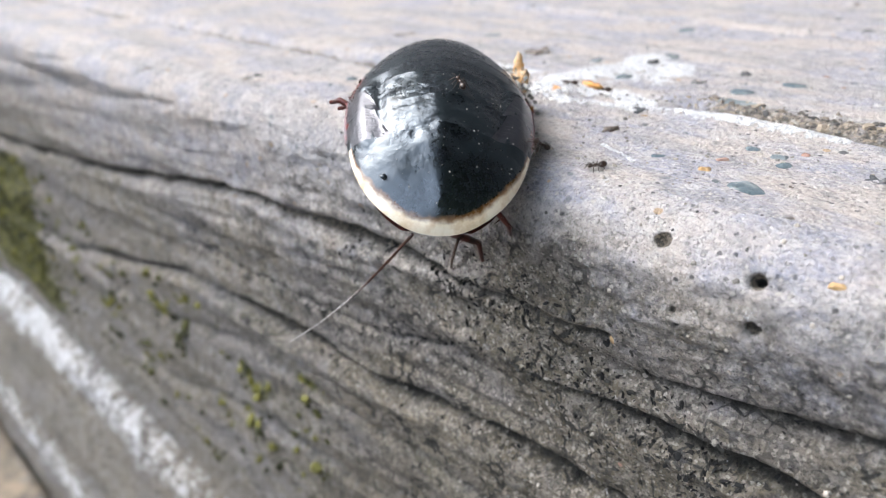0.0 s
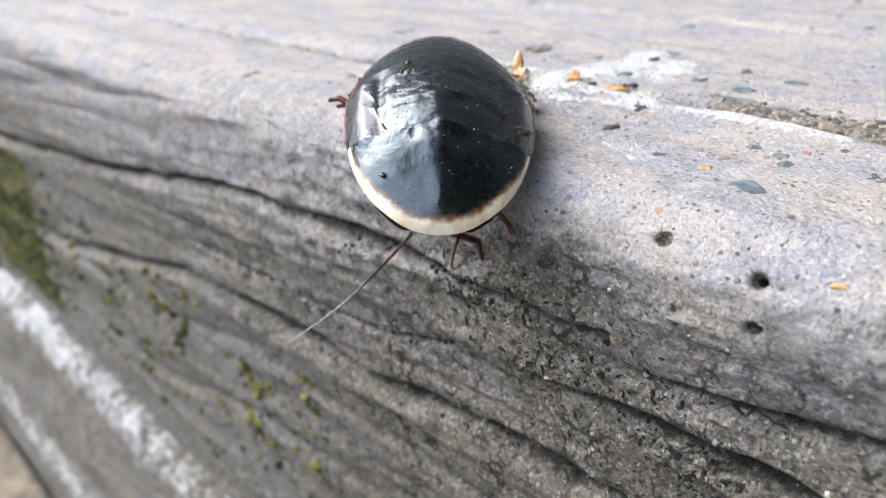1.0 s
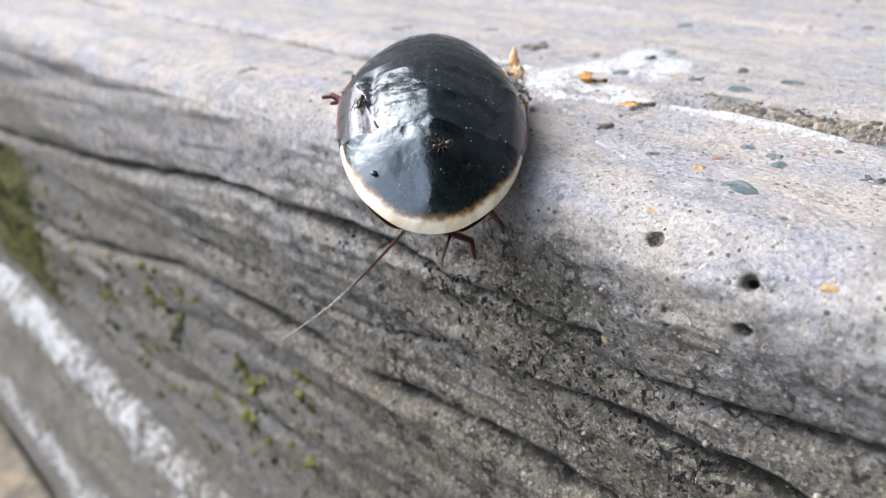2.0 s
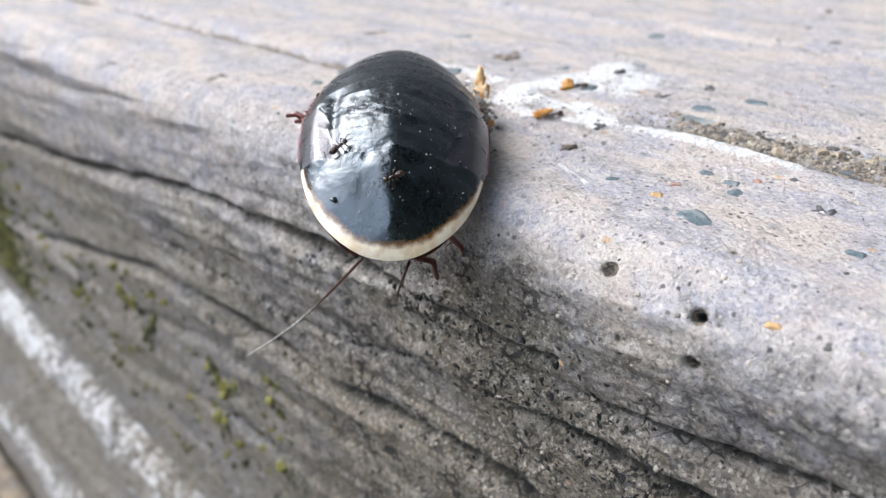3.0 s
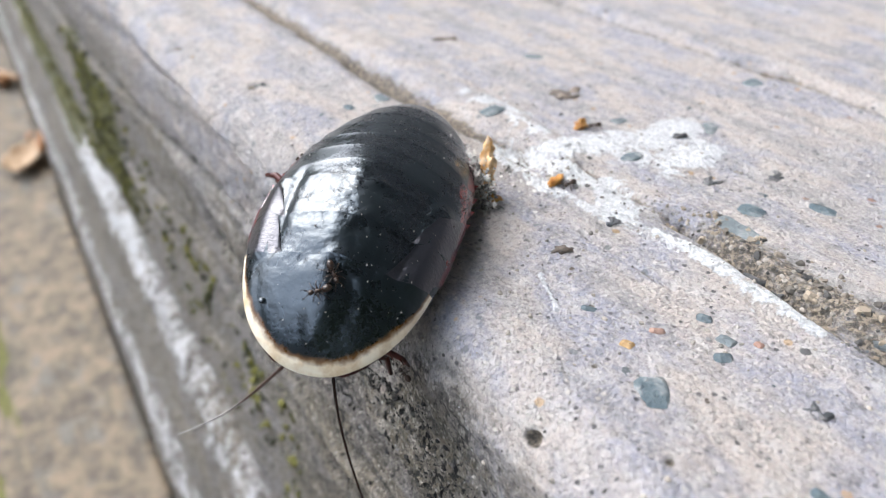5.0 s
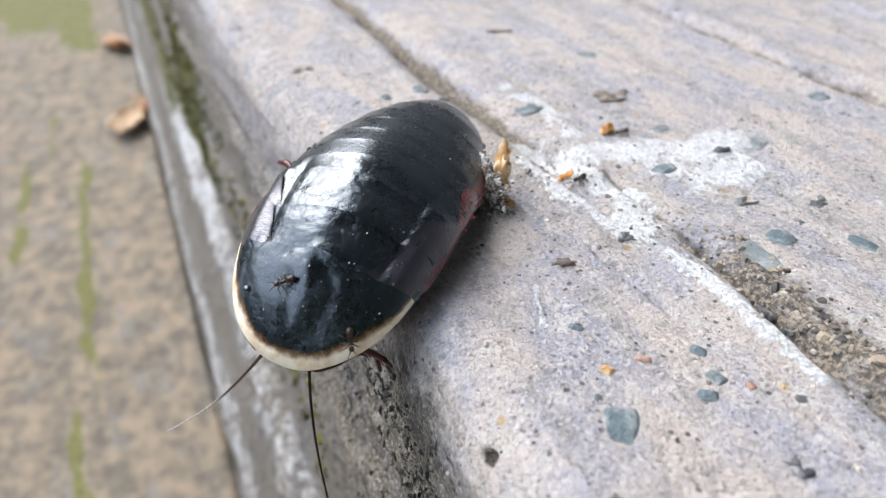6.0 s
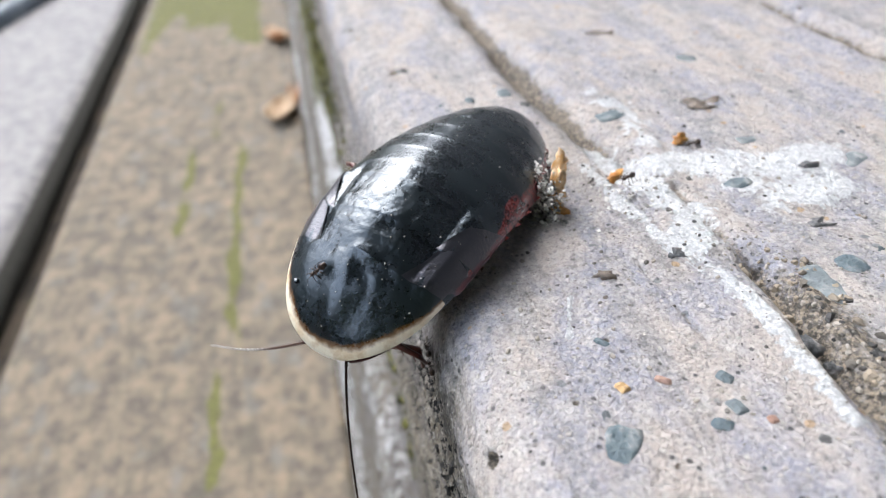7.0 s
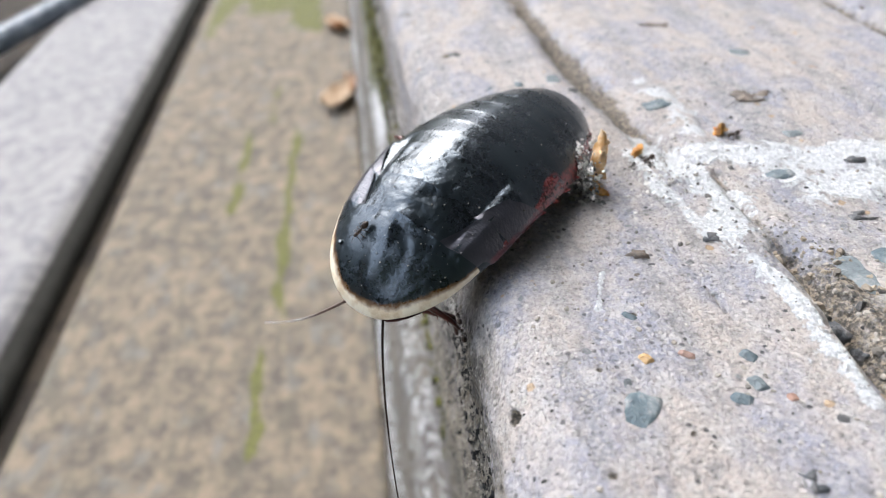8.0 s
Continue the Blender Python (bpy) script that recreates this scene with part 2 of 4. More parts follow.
    color = s.mix(s.num("MULTIPLY", white, 0.9), color, s.mix(s.span(fine, 0.38, 0.62), (0.92, 0.93, 0.94), (0.64, 0.65, 0.66)))
    # moss film
    moss = s.num("ADD", s.attr("moss"), s.num("MULTIPLY", s.num("SUBTRACT", s.noise(2.2, 5, 0.65), 0.5), 1.5))
    color = s.mix(s.span(moss, 0.5, 0.8, 0, 0.93), color, s.mix(s.span(mid, 0.4, 0.65), (0.05, 0.055, 0.012), (0.16, 0.15, 0.035)))
    n1 = s.bump(s.num("SUBTRACT", 1.0, clump), 0.05, 0.85, s.bump(mid, 0.045, 0.7))
    n1 = s.bump(s.num("SUBTRACT", 1.0, s.cells(24.0)), 0.026, 0.9, n1)
    n2 = s.bump(s.num("SUBTRACT", 1.0, tiny), 0.024, 0.95, s.bump(s.num("SUBTRACT", 1.0, fine), 0.055, s.num("ADD", 0.28, s.num("MULTIPLY", foul_shade, 0.72)), n1))
    n3 = s.bump(s.num("SUBTRACT", s.num("ADD", s.num("MULTIPLY", white, 0.6), pale), s.num("ADD", dark, crack)), 0.03, 0.8, n2)
    return s.done(color, 0.86, n3)


def paving():
    """Buff, stained concrete of the lower slabs."""
    s = Shade("stained_paving")
    mid, fine = s.noise(1.4, 5, 0.6), s.noise(7.0, 4, 0.6)
    color = s.mix(s.span(mid, 0.28, 0.70), (0.085, 0.075, 0.062), (0.25, 0.197, 0.138))
    color = s.mix(s.span(s.noise(0.75, 4, 0.6, (1, 1.6, 1)), 0.53, 0.68, 0, 0.7), color, (0.17, 0.165, 0.155))
    color = s.mix(s.span(s.noise(2.2, 5, 0.65, (0.22, 1, 1)), 0.5, 0.64, 0, 0.55), color, (0.10, 0.092, 0.07))
    color = s.mix(s.span(fine, 0.5, 0.75, 0, 0.4), color, (0.12, 0.105, 0.085))
    color = s.mix(s.span(fine, 0.42, 0.25, 0, 0.4), color, (0.52, 0.45, 0.36))
    color = s.mix(s.attr("pale"), color, s.mix(s.span(mid, 0.4, 0.6), (0.215, 0.208, 0.222), (0.31, 0.30, 0.30)))
    moss = s.num("ADD", s.attr("moss"), s.num("MULTIPLY", s.num("SUBTRACT", s.noise(0.9, 5, 0.65), 0.5), 1.7))
    color = s.mix(s.span(moss, 0.5, 0.85, 0, 0.9), color, s.mix(s.span(fine, 0.35, 0.65), (0.055, 0.059, 0.015), (0.155, 0.16, 0.03)))
    silt = s.num("ADD", s.attr("silt"), s.num("MULTIPLY", s.num("SUBTRACT", fine, 0.5), 0.8))
    color = s.mix(s.span(silt, 0.4, 0.9, 0, 0.9), color, (0.03, 0.03, 0.022))
    return s.done(color, 0.85, s.bump(fine, 0.05, 0.8, s.bump(mid, 0.12, 0.6)))


def soil():
    s = Shade("dark_soil")
    a, b = s.noise(0.5, 6, 0.65), s.noise(4.0, 5, 0.65)
    color = s.mix(s.span(a, 0.4, 0.65), (0.03, 0.024, 0.018), (0.075, 0.058, 0.04))
    color = s.mix(s.span(b, 0.55, 0.7), color, (0.02, 0.018, 0.014))
    return s.done(color, 0.95, s.bump(b, 0.3, 0.9))


def pebble(name, low, high, rough=0.6):
    s = Shade(name)
    a, b = s.noise(9.0, 5, 0.6), s.noise(45.0, 3, 0.6)
    color = s.mix(s.span(a, 0.38, 0.64), low, high)
    color = s.mix(s.span(b, 0.52, 0.75, 0, 0.6), color, tuple(0.35 * c for c in low))
    color = s.mix(s.span(s.random(), 0.4, 1.0, 0, 0.22), color, (0.45, 0.44, 0.42))
    film = s.noise(11.0, 6, 0.7)
    color = s.mix(s.span(film, 0.52, 0.68, 0, 0.45), color, (0.50, 0.47, 0.45))
    return s.done(color, rough, s.bump(film, 0.02, 0.7, s.bump(b, 0.012, 0.8, s.bump(a, 0.03, 0.6))))


def chitin():
    """Glossy black, faintly green cuticle, wrinkled and dented; cream and rust margins by attribute."""
    s = Shade("black_cuticle")
    dents, pits = s.noise(4.0, 3, 0.5), s.noise(34.0, 4, 0.65)
    wrinkles = s.noise(9.0, 3, 0.55, (1.0, 0.35, 0.6), 0.6)
    base = s.mix(s.span(dents, 0.35, 0.65), (0.0025, 0.0035, 0.0045), (0.004, 0.007, 0.008))
    rust = s.num("ADD", s.attr("rust"), s.num("MULTIPLY", s.num("SUBTRACT", s.noise(9.0, 3), 0.5), 0.35))
    base = s.mix(s.span(rust, 0.5, 0.8), base, s.mix(s.span(pits, 0.4, 0.6), (0.08, 0.007, 0.005), (0.28, 0.026, 0.016)))
    cream = s.num("ADD", s.attr("cream"), s.num("MULTIPLY", s.num("SUBTRACT", s.noise(15.0, 4, 0.6), 0.5), 0.42))
    base = s.mix(s.span(cream, 0.26, 0.46), base, (0.16, 0.075, 0.022))
    base = s.mix(s.span(cream, 0.42, 0.70), base, s.mix(s.span(s.noise(8.0, 4, 0.6), 0.40, 0.72), (0.88, 0.78, 0.60), (0.64, 0.47, 0.27)))
    gloss = s.num("ADD", s.span(pits, 0.3, 0.75, 0.22, 0.33), s.span(dents, 0.4, 0.7, 0.0, 0.08))
    gloss = s.num("ADD", gloss, s.num("MULTIPLY", s.span(cream, 0.4, 0.6), 0.2), True)
    bumps = s.bump(pits, 0.007, 0.4, s.bump(wrinkles, 0.05, s.num("ADD", 0.03, s.num("MULTIPLY", s.attr("wrinkle"), 0.16)), s.bump(dents, 0.08, s.num("ADD", 0.16, s.num("MULTIPLY", s.attr("wrinkle"), 0.36)))))
    return s.done(base, gloss, bumps, Specular_IOR_Level=0.82, Specular_Tint=(0.74, 0.87, 1.0, 1.0), Coat_Weight=0.25, Coat_Roughness=0.12)


def plain(name, low, high, scale=20.0, rough=0.5, bump_cm=0.004, **more):
    s = Shade(name)
    n = s.noise(scale, 4, 0.6)
    return s.done(s.mix(s.span(n, 0.35, 0.65), low, high), rough, s.bump(n, bump_cm, 0.7), **more)


CONCRETE, PAVING, SOIL = concrete(), paving(), soil()
BLUE_STONE = pebble("blue_grey_stone", (0.082, 0.116, 0.134), (0.15, 0.19, 0.205))
DARK_STONE = pebble("dark_grey_stone", (0.07, 0.075, 0.08), (0.16, 0.155, 0.155))
RUST_STONE = pebble("rust_red_stone", (0.33, 0.19, 0.14), (0.42, 0.28, 0.22))
AMBER_STONE = pebble("amber_stone", (0.44, 0.27, 0.11), (0.58, 0.41, 0.22), 0.5)
BROWN_STONE = pebble("brown_stone", (0.09, 0.07, 0.055), (0.2, 0.15, 0.11))
CUTICLE = chitin()

# ---- the step ----
ROUND = 0.42           # radius of the worn edge
BEND = math.pi * ROUND / 2
STEP_FOOT, TREAD_BACK = -7.6, 9.2


def tread(y):
    return y - ROUND


def face(z):
    return -BEND + (z + ROUND)


def unfolded(q):
    """Place (y, z) and outward direction (y, z) of the step's skin, from its unrolled width: tread above 0, face below -BEND."""
    a = np.clip(-q / ROUND, 0, math.pi / 2)
    y = np.where(q >= 0, q + ROUND, ROUND - ROUND * np.sin(a))
    z = np.where(q <= -BEND, -ROUND + (q + BEND), -ROUND + ROUND * np.cos(a))
    return y, np.where(q >= 0, 0.0, z), -np.sin(a), np.cos(a)


def on_tread(line):
    return [(x, tread(y)) for x, y in line]


def on_face(line):
    return [(x, face(z)) for x, z in line]


# grooves of the cast grain: line, half-width, depth, silt with painted shade
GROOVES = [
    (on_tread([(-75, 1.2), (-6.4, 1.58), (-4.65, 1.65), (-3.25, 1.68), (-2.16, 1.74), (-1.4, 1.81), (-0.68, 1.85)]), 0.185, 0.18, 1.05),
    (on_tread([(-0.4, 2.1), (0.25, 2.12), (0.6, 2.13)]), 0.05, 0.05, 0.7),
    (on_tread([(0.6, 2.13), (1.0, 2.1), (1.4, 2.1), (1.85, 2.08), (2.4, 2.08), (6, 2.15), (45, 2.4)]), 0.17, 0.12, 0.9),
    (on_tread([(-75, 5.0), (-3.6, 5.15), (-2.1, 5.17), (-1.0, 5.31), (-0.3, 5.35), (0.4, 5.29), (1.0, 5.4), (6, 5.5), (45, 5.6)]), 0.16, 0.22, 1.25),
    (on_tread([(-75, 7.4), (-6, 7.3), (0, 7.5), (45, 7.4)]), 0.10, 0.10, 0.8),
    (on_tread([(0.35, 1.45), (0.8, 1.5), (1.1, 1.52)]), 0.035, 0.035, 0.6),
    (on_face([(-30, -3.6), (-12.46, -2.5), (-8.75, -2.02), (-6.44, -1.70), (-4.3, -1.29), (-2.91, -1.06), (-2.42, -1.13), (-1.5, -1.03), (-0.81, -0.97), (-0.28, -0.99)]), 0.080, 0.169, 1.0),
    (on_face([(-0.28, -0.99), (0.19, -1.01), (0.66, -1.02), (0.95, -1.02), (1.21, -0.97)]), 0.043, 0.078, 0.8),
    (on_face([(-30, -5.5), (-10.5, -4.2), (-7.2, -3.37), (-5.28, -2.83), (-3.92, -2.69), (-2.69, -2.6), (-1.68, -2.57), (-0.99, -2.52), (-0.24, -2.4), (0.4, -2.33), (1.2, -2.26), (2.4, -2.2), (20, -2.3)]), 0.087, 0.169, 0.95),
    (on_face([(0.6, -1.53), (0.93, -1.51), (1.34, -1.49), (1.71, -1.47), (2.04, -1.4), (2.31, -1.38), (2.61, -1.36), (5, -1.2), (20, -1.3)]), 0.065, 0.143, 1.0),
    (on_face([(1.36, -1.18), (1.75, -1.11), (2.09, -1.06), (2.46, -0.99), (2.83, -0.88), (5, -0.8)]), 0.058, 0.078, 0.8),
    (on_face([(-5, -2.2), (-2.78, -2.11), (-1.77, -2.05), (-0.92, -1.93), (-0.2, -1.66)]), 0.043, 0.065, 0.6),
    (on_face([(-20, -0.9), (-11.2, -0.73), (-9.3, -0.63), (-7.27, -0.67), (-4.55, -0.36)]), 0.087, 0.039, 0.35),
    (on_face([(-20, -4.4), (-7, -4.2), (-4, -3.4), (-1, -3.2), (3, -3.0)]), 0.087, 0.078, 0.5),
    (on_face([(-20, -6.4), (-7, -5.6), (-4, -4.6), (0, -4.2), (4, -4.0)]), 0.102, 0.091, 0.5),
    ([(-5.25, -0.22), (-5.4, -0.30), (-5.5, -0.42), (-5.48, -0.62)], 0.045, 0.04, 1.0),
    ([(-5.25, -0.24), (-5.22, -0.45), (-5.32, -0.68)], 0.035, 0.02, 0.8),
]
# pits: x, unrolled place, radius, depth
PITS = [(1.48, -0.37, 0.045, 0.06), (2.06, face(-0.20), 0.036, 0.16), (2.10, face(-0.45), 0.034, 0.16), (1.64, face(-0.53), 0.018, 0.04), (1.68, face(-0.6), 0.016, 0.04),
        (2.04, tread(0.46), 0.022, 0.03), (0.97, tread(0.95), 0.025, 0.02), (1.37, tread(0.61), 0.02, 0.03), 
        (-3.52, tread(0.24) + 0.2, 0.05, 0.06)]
LIME = [(on_tread([(-0.85, 1.55), (-0.3, 1.62), (0.19, 1.68), (0.58, 1.85), (1.19, 1.9), (1.85, 1.9)]), 0.08, 0.95),
        (on_tread([(-0.75, 2.2), (-0.62, 2.6), (-0.46, 2.98), (-0.5, 3.4)]), 0.26, 1.0), (on_tread([(-1.2, 1.75), (-0.5, 1.9), (-0.1, 2.0), (0.3, 1.86)]), 0.22, 0.98),
        (on_tread([(-0.34, 2.5), (0.0, 2.85), (-0.1, 3.2)]), 0.24, 0.98), (on_tread([(0.55, 0.92), (0.72, 0.84), (0.88, 0.78)]), 0.016, 1.3), (on_tread([(3.2, 3.3), (3.6, 3.9)]), 0.15, 0.9),
        (on_tread([(2.1, 3.9), (2.6, 4.0)]), 0.1, 1.0), (on_tread([(-2.2, 2.2), (-1.5, 2.3), (-1.0, 2.2)]), 0.16, 0.8)]


def step_relief(x, q):
    """Outward relief of the skin, and where silt, lime, moss, grime and painted shade lie on it."""
    on_top, down = smooth(-BEND, 0.0, q), -np.minimum(q + BEND, 0)
    relief = 0.03 * fbm(x * 0.8, q * 1.1, 3) + 0.014 * fbm(x * 5, q * 6, 8, 3)
    relief += (1 - on_top) * (0.075 * fbm(x * 0.2 + 5, (q - 0.10 * x) * 1.9, 21) + 0.03 * fbm(x * 1.8, (q - 0.07 * x) * 7.5, 31, 4) + 0.020 * fbm(x * 9, q * 11, 37, 3))
    relief += on_top * 0.012 * fbm(x * 0.5, q * 6.0, 41, 3)
    relief += 0.05 * fbm(x * 0.3, 0 * q + 2.0, 51, 3) * np.exp(-((q + BEND / 2) / 0.5) ** 2)
    # bedded layers, each a ledge that juts at its upper lip
    relief += (1 - on_top) * 0.06 * fbm(x * 0.25 + 1, (q - 0.09 * x) * 5.2, 23, 4)
    silt = np.zeros_like(x)
    wob = 0.065 * fbm(x * 1.9, q * 2.6, 61, 4)
    for line, width, depth, dirt_shade in GROOVES:
        far = off_line(x, q + wob, line)
        wide = width * (0.42 + 0.72 * vnoise(x * 1.3, q * 0 + 7.0 + width * 90, 71))
        part_on = 0.5 + 0.75 * vnoise(x * 3.1 + 4, q * 0 + width * 50, 73)
        cut = np.exp(-(far / wide) ** 2) - 0.18 * np.exp(-((far - 2.1 * wide) / wide) ** 2)
        relief -= depth * cut * part_on
        silt = np.maximum(silt, dirt_shade * np.minimum(part_on + 0.25, 1.05) * np.exp(-(far / (1.05 * wide)) ** 2))
        if line[0][1] < -BEND and len(line) > 4:
            xs, qs = np.array(line).T
            rise = np.interp(x, xs, qs) - q - wob
            inside = smooth(xs[0], xs[0] + 0.8, x) * smooth(xs[-1], xs[-1] - 0.8, x) * depth / 0.15
            relief += inside * (0.055 * smooth(0.02, 0.22, rise) * np.exp(-np.maximum(rise - 0.2, 0) / 0.6) - 0.03 * smooth(-0.26, -0.03, rise) * (rise < 0))
    loose = smooth(2.0, 2.12, q + ROUND + wob) * smooth(2.62, 2.3, q + ROUND + wob) * smooth(0.35, 0.9, x)
    silt = np.maximum(silt, 0.8 * loose)
    relief += loose * (0.035 * fbm(x * 7, q * 7, 101, 3) - 0.03)
    for px, pq, r, depth in PITS:
        far = np.hypot(x - px, q - pq) * (1 + 0.25 * fbm(x * 9, q * 9, 81, 2))
        relief -= depth * np.exp(-(far / r) ** 4)
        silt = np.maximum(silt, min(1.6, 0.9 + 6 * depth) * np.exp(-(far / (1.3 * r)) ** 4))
    lime = np.zeros_like(x)
    for line, width, most in LIME:
        lime = np.maximum(lime, most * np.exp(-(off_line(x, q + wob, line) / width) ** 2))
    lime = np.maximum(lime, 0.5 * smooth(6.0, 7.4, down) * smooth(-5, -12, x) * smooth(-22, -17, x))
    relief += 0.02 * smooth(0.4, 0.8, lime) * on_top
    ragged = x + 1.6 * fbm(x * 0.35, q * 0.8, 92)
    band = smooth(2.0, 2.7, down) * smooth(6.9, 6.0, down) * smooth(-11.2, -12.6, ragged) * smooth(-18.5, -16.5, ragged)
    band = np.maximum(band, smooth(6.0, 6.6, down) * smooth(-17.0, -20.0, ragged))
    moss = 1.2 * band
    for mx, mz in ((-8.05, -5.63), (-6.17, -4.36), (-5.14, -5.24), (-4.23, -4.86), (-4.07, -3.94), (-3.69, -4.01), (-2.54, -3.31), (-9.49, -5.76)):
        moss = np.maximum(moss, 0.8 * np.exp(-(np.hypot(x - mx, q - face(mz)) / 0.22) ** 2))
    relief += 0.16 * band * (0.6 + fbm(x * 1.6, q * 1.6, 91))
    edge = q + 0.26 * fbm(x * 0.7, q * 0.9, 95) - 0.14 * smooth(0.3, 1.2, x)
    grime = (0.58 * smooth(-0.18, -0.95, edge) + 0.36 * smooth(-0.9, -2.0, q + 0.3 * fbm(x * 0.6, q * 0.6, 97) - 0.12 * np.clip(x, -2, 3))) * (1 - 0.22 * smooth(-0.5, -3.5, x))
    # extra darkening below the insect: crust together with its painted shadow
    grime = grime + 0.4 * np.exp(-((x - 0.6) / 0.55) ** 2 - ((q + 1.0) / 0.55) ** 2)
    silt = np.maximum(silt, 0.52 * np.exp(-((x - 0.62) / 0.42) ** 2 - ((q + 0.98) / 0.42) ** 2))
    return relief, silt, lime, moss, grime


def build_step():
    xs = spread(-75.0, -3.2, 3.1, 45.0, 0.021, 1.045, 1.2)
    qs = spread(face(STEP_FOOT), face(-2.7), tread(2.6), tread(TREAD_BACK), 0.021, 1.03, 0.11)
    x, q = np.meshgrid(xs, qs, indexing="ij")
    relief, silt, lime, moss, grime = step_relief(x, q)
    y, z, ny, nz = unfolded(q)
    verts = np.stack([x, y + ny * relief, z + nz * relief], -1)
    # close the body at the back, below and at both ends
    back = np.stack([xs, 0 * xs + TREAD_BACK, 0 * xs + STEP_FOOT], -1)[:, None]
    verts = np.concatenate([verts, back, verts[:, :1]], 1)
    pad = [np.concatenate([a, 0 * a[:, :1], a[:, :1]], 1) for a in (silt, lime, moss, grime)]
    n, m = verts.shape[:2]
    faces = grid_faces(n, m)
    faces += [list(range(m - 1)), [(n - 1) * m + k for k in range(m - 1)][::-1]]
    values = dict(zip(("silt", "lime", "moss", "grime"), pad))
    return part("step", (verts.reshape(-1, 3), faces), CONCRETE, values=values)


step = tagged(build_step(), "weathered grey-buff concrete step with a worn round edge and wood-grain grooves", "step", kind="structure")


def swept(name, profile, lo, hi, step_x, material, amount, seed, marks):
    """A long body with the given (y, z) outline, roughened, with marks(x, along) giving its stain values."""
    pts = []
    for (y0, z0), (y1, z1) in zip(profile, profile[1:] + profile[:1]):
        count = max(1, int(math.hypot(y1 - y0, z1 - z0) / step_x))
        pts += [(y0 + (y1 - y0) * k / count, z0 + (z1 - z0) * k / count) for k in range(count)]
    outline = np.array(pts)
    out = np.roll(outline, -1, 0) - np.roll(outline, 1, 0)
    out = np.stack([-out[:, 1], out[:, 0]], -1) / np.linalg.norm(out, axis=1)[:, None]
    xs = spread(lo, -22.0, -6.0, hi, step_x, 1.05, 1.5)
    x, k = np.meshgrid(xs, np.arange(len(outline)), indexing="ij")
    y, z = outline[k, 0], outline[k, 1]
    rough = amount * (fbm(x * 0.35, (y + z) * 1.1, seed) + 0.5 * fbm(x * 2.1, (y - z) * 2.3, seed + 5, 3))
    verts = np.stack([x, y + out[k, 0] * rough, z + out[k, 1] * rough], -1)
    n, m = x.shape
    faces = grid_faces(n, m, True) + [list(range(m)), [(n - 1) * m + j for j in range(m)][::-1]]
    return part(name, (verts.reshape(-1, 3), faces), material, values=marks(x, y, z))


def riser_marks(x, y, z):
    lime = (0.52 + 0.26 * smooth(-6, -15, x) - 0.35 * smooth(-20, -27, x)) * np.exp(-((z + 7.9) / 0.65) ** 2) + 0.62 * np.exp(-((z + 11.9) / 0.8) ** 2)
    silt = 0.35 * smooth(-13.3, -13.9, z) + 0.3 * np.exp(-((z + 8.6) / 0.4) ** 2)
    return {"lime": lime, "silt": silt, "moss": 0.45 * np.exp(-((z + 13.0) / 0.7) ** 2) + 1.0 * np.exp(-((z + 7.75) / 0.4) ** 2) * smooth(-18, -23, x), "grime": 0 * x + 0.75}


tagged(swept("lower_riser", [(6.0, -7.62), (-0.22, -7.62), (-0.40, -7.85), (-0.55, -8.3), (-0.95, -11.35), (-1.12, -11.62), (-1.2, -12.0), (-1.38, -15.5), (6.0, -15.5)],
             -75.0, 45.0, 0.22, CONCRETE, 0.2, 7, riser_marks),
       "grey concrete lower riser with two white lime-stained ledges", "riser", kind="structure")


def upper_marks(x, y, z):
    return {"lime": 0.2 * vnoise(x * 0.3, y * 0.3, 4), "silt": 0.6 * smooth(-0.3, -1.0, z), "moss": 0 * x, "grime": 0 * x}


tagged(swept("upper_paving", [(99.0, 0.0), (10.1, 0.0), (9.9, -0.2), (9.9, -6.0), (99.0, -6.0)], -75.0, 45.0, 0.4, CONCRETE, 0.04, 11, upper_marks),
       "buff weathered concrete paving behind the step", "paving", kind="structure")

# ---- the lower level ----
LOW = -14.0


def slab_marks(pale):
    def marks(x, y, z):
        moss = 0 * x
        for my, wide, x0, x1, most in ((-4.85, 0.3, -31, -16, 1.3), (-7.4, 0.32, -32, -24, 1.2), (-5.45, 0.26, -15.5, -10.5, 1.3), (-6.1, 0.3, -38, -32, 1.0), (-5.2, 0.3, -45, -36, 0.55), (-8.1, 0.3, -40, -34, 0.55), (-3.6, 0.3, -45, -30, 0.5)):
            moss = np.maximum(moss, (0.35 + 0.9 * vnoise(x * 0.7, y * 0.7, 14)) * most * np.exp(-((y - my + 0.45 * fbm(x * 0.5, y * 0.2, 19)) / wide) ** 2) * smooth(x0 - 2, x0, x) * smooth(x1 + 2, x1, x))
        moss = np.maximum(moss, (1.15 if not pale else 0.3) * smooth(-45, -54, x + 14 * fbm(x * 0.1, y * 0.4, 33)) * smooth(-14, -11, y) * smooth(-2.4, -4.5, y))
        moss = np.maximum(moss, 0.5 * smooth(-12.3, -12.9, y) * (y > -13.3))
        silt = 1.3 * smooth(-14.15, -14.6, z)
        return {"moss": moss, "silt": silt, "pale": 0 * x + (0.93 if pale else 0.0)}
    return marks


tagged(swept("lower_slab", [(-1.42, LOW), (-12.8, LOW), (-13.1, LOW - 0.3), (-13.15, -15.6), (-1.42, -15.6)], -75.0, 45.0, 0.25, PAVING, 0.05, 13, slab_marks(False)),
       "buff stained concrete slab with green moss streaks below the step", "slab", kind="structure")
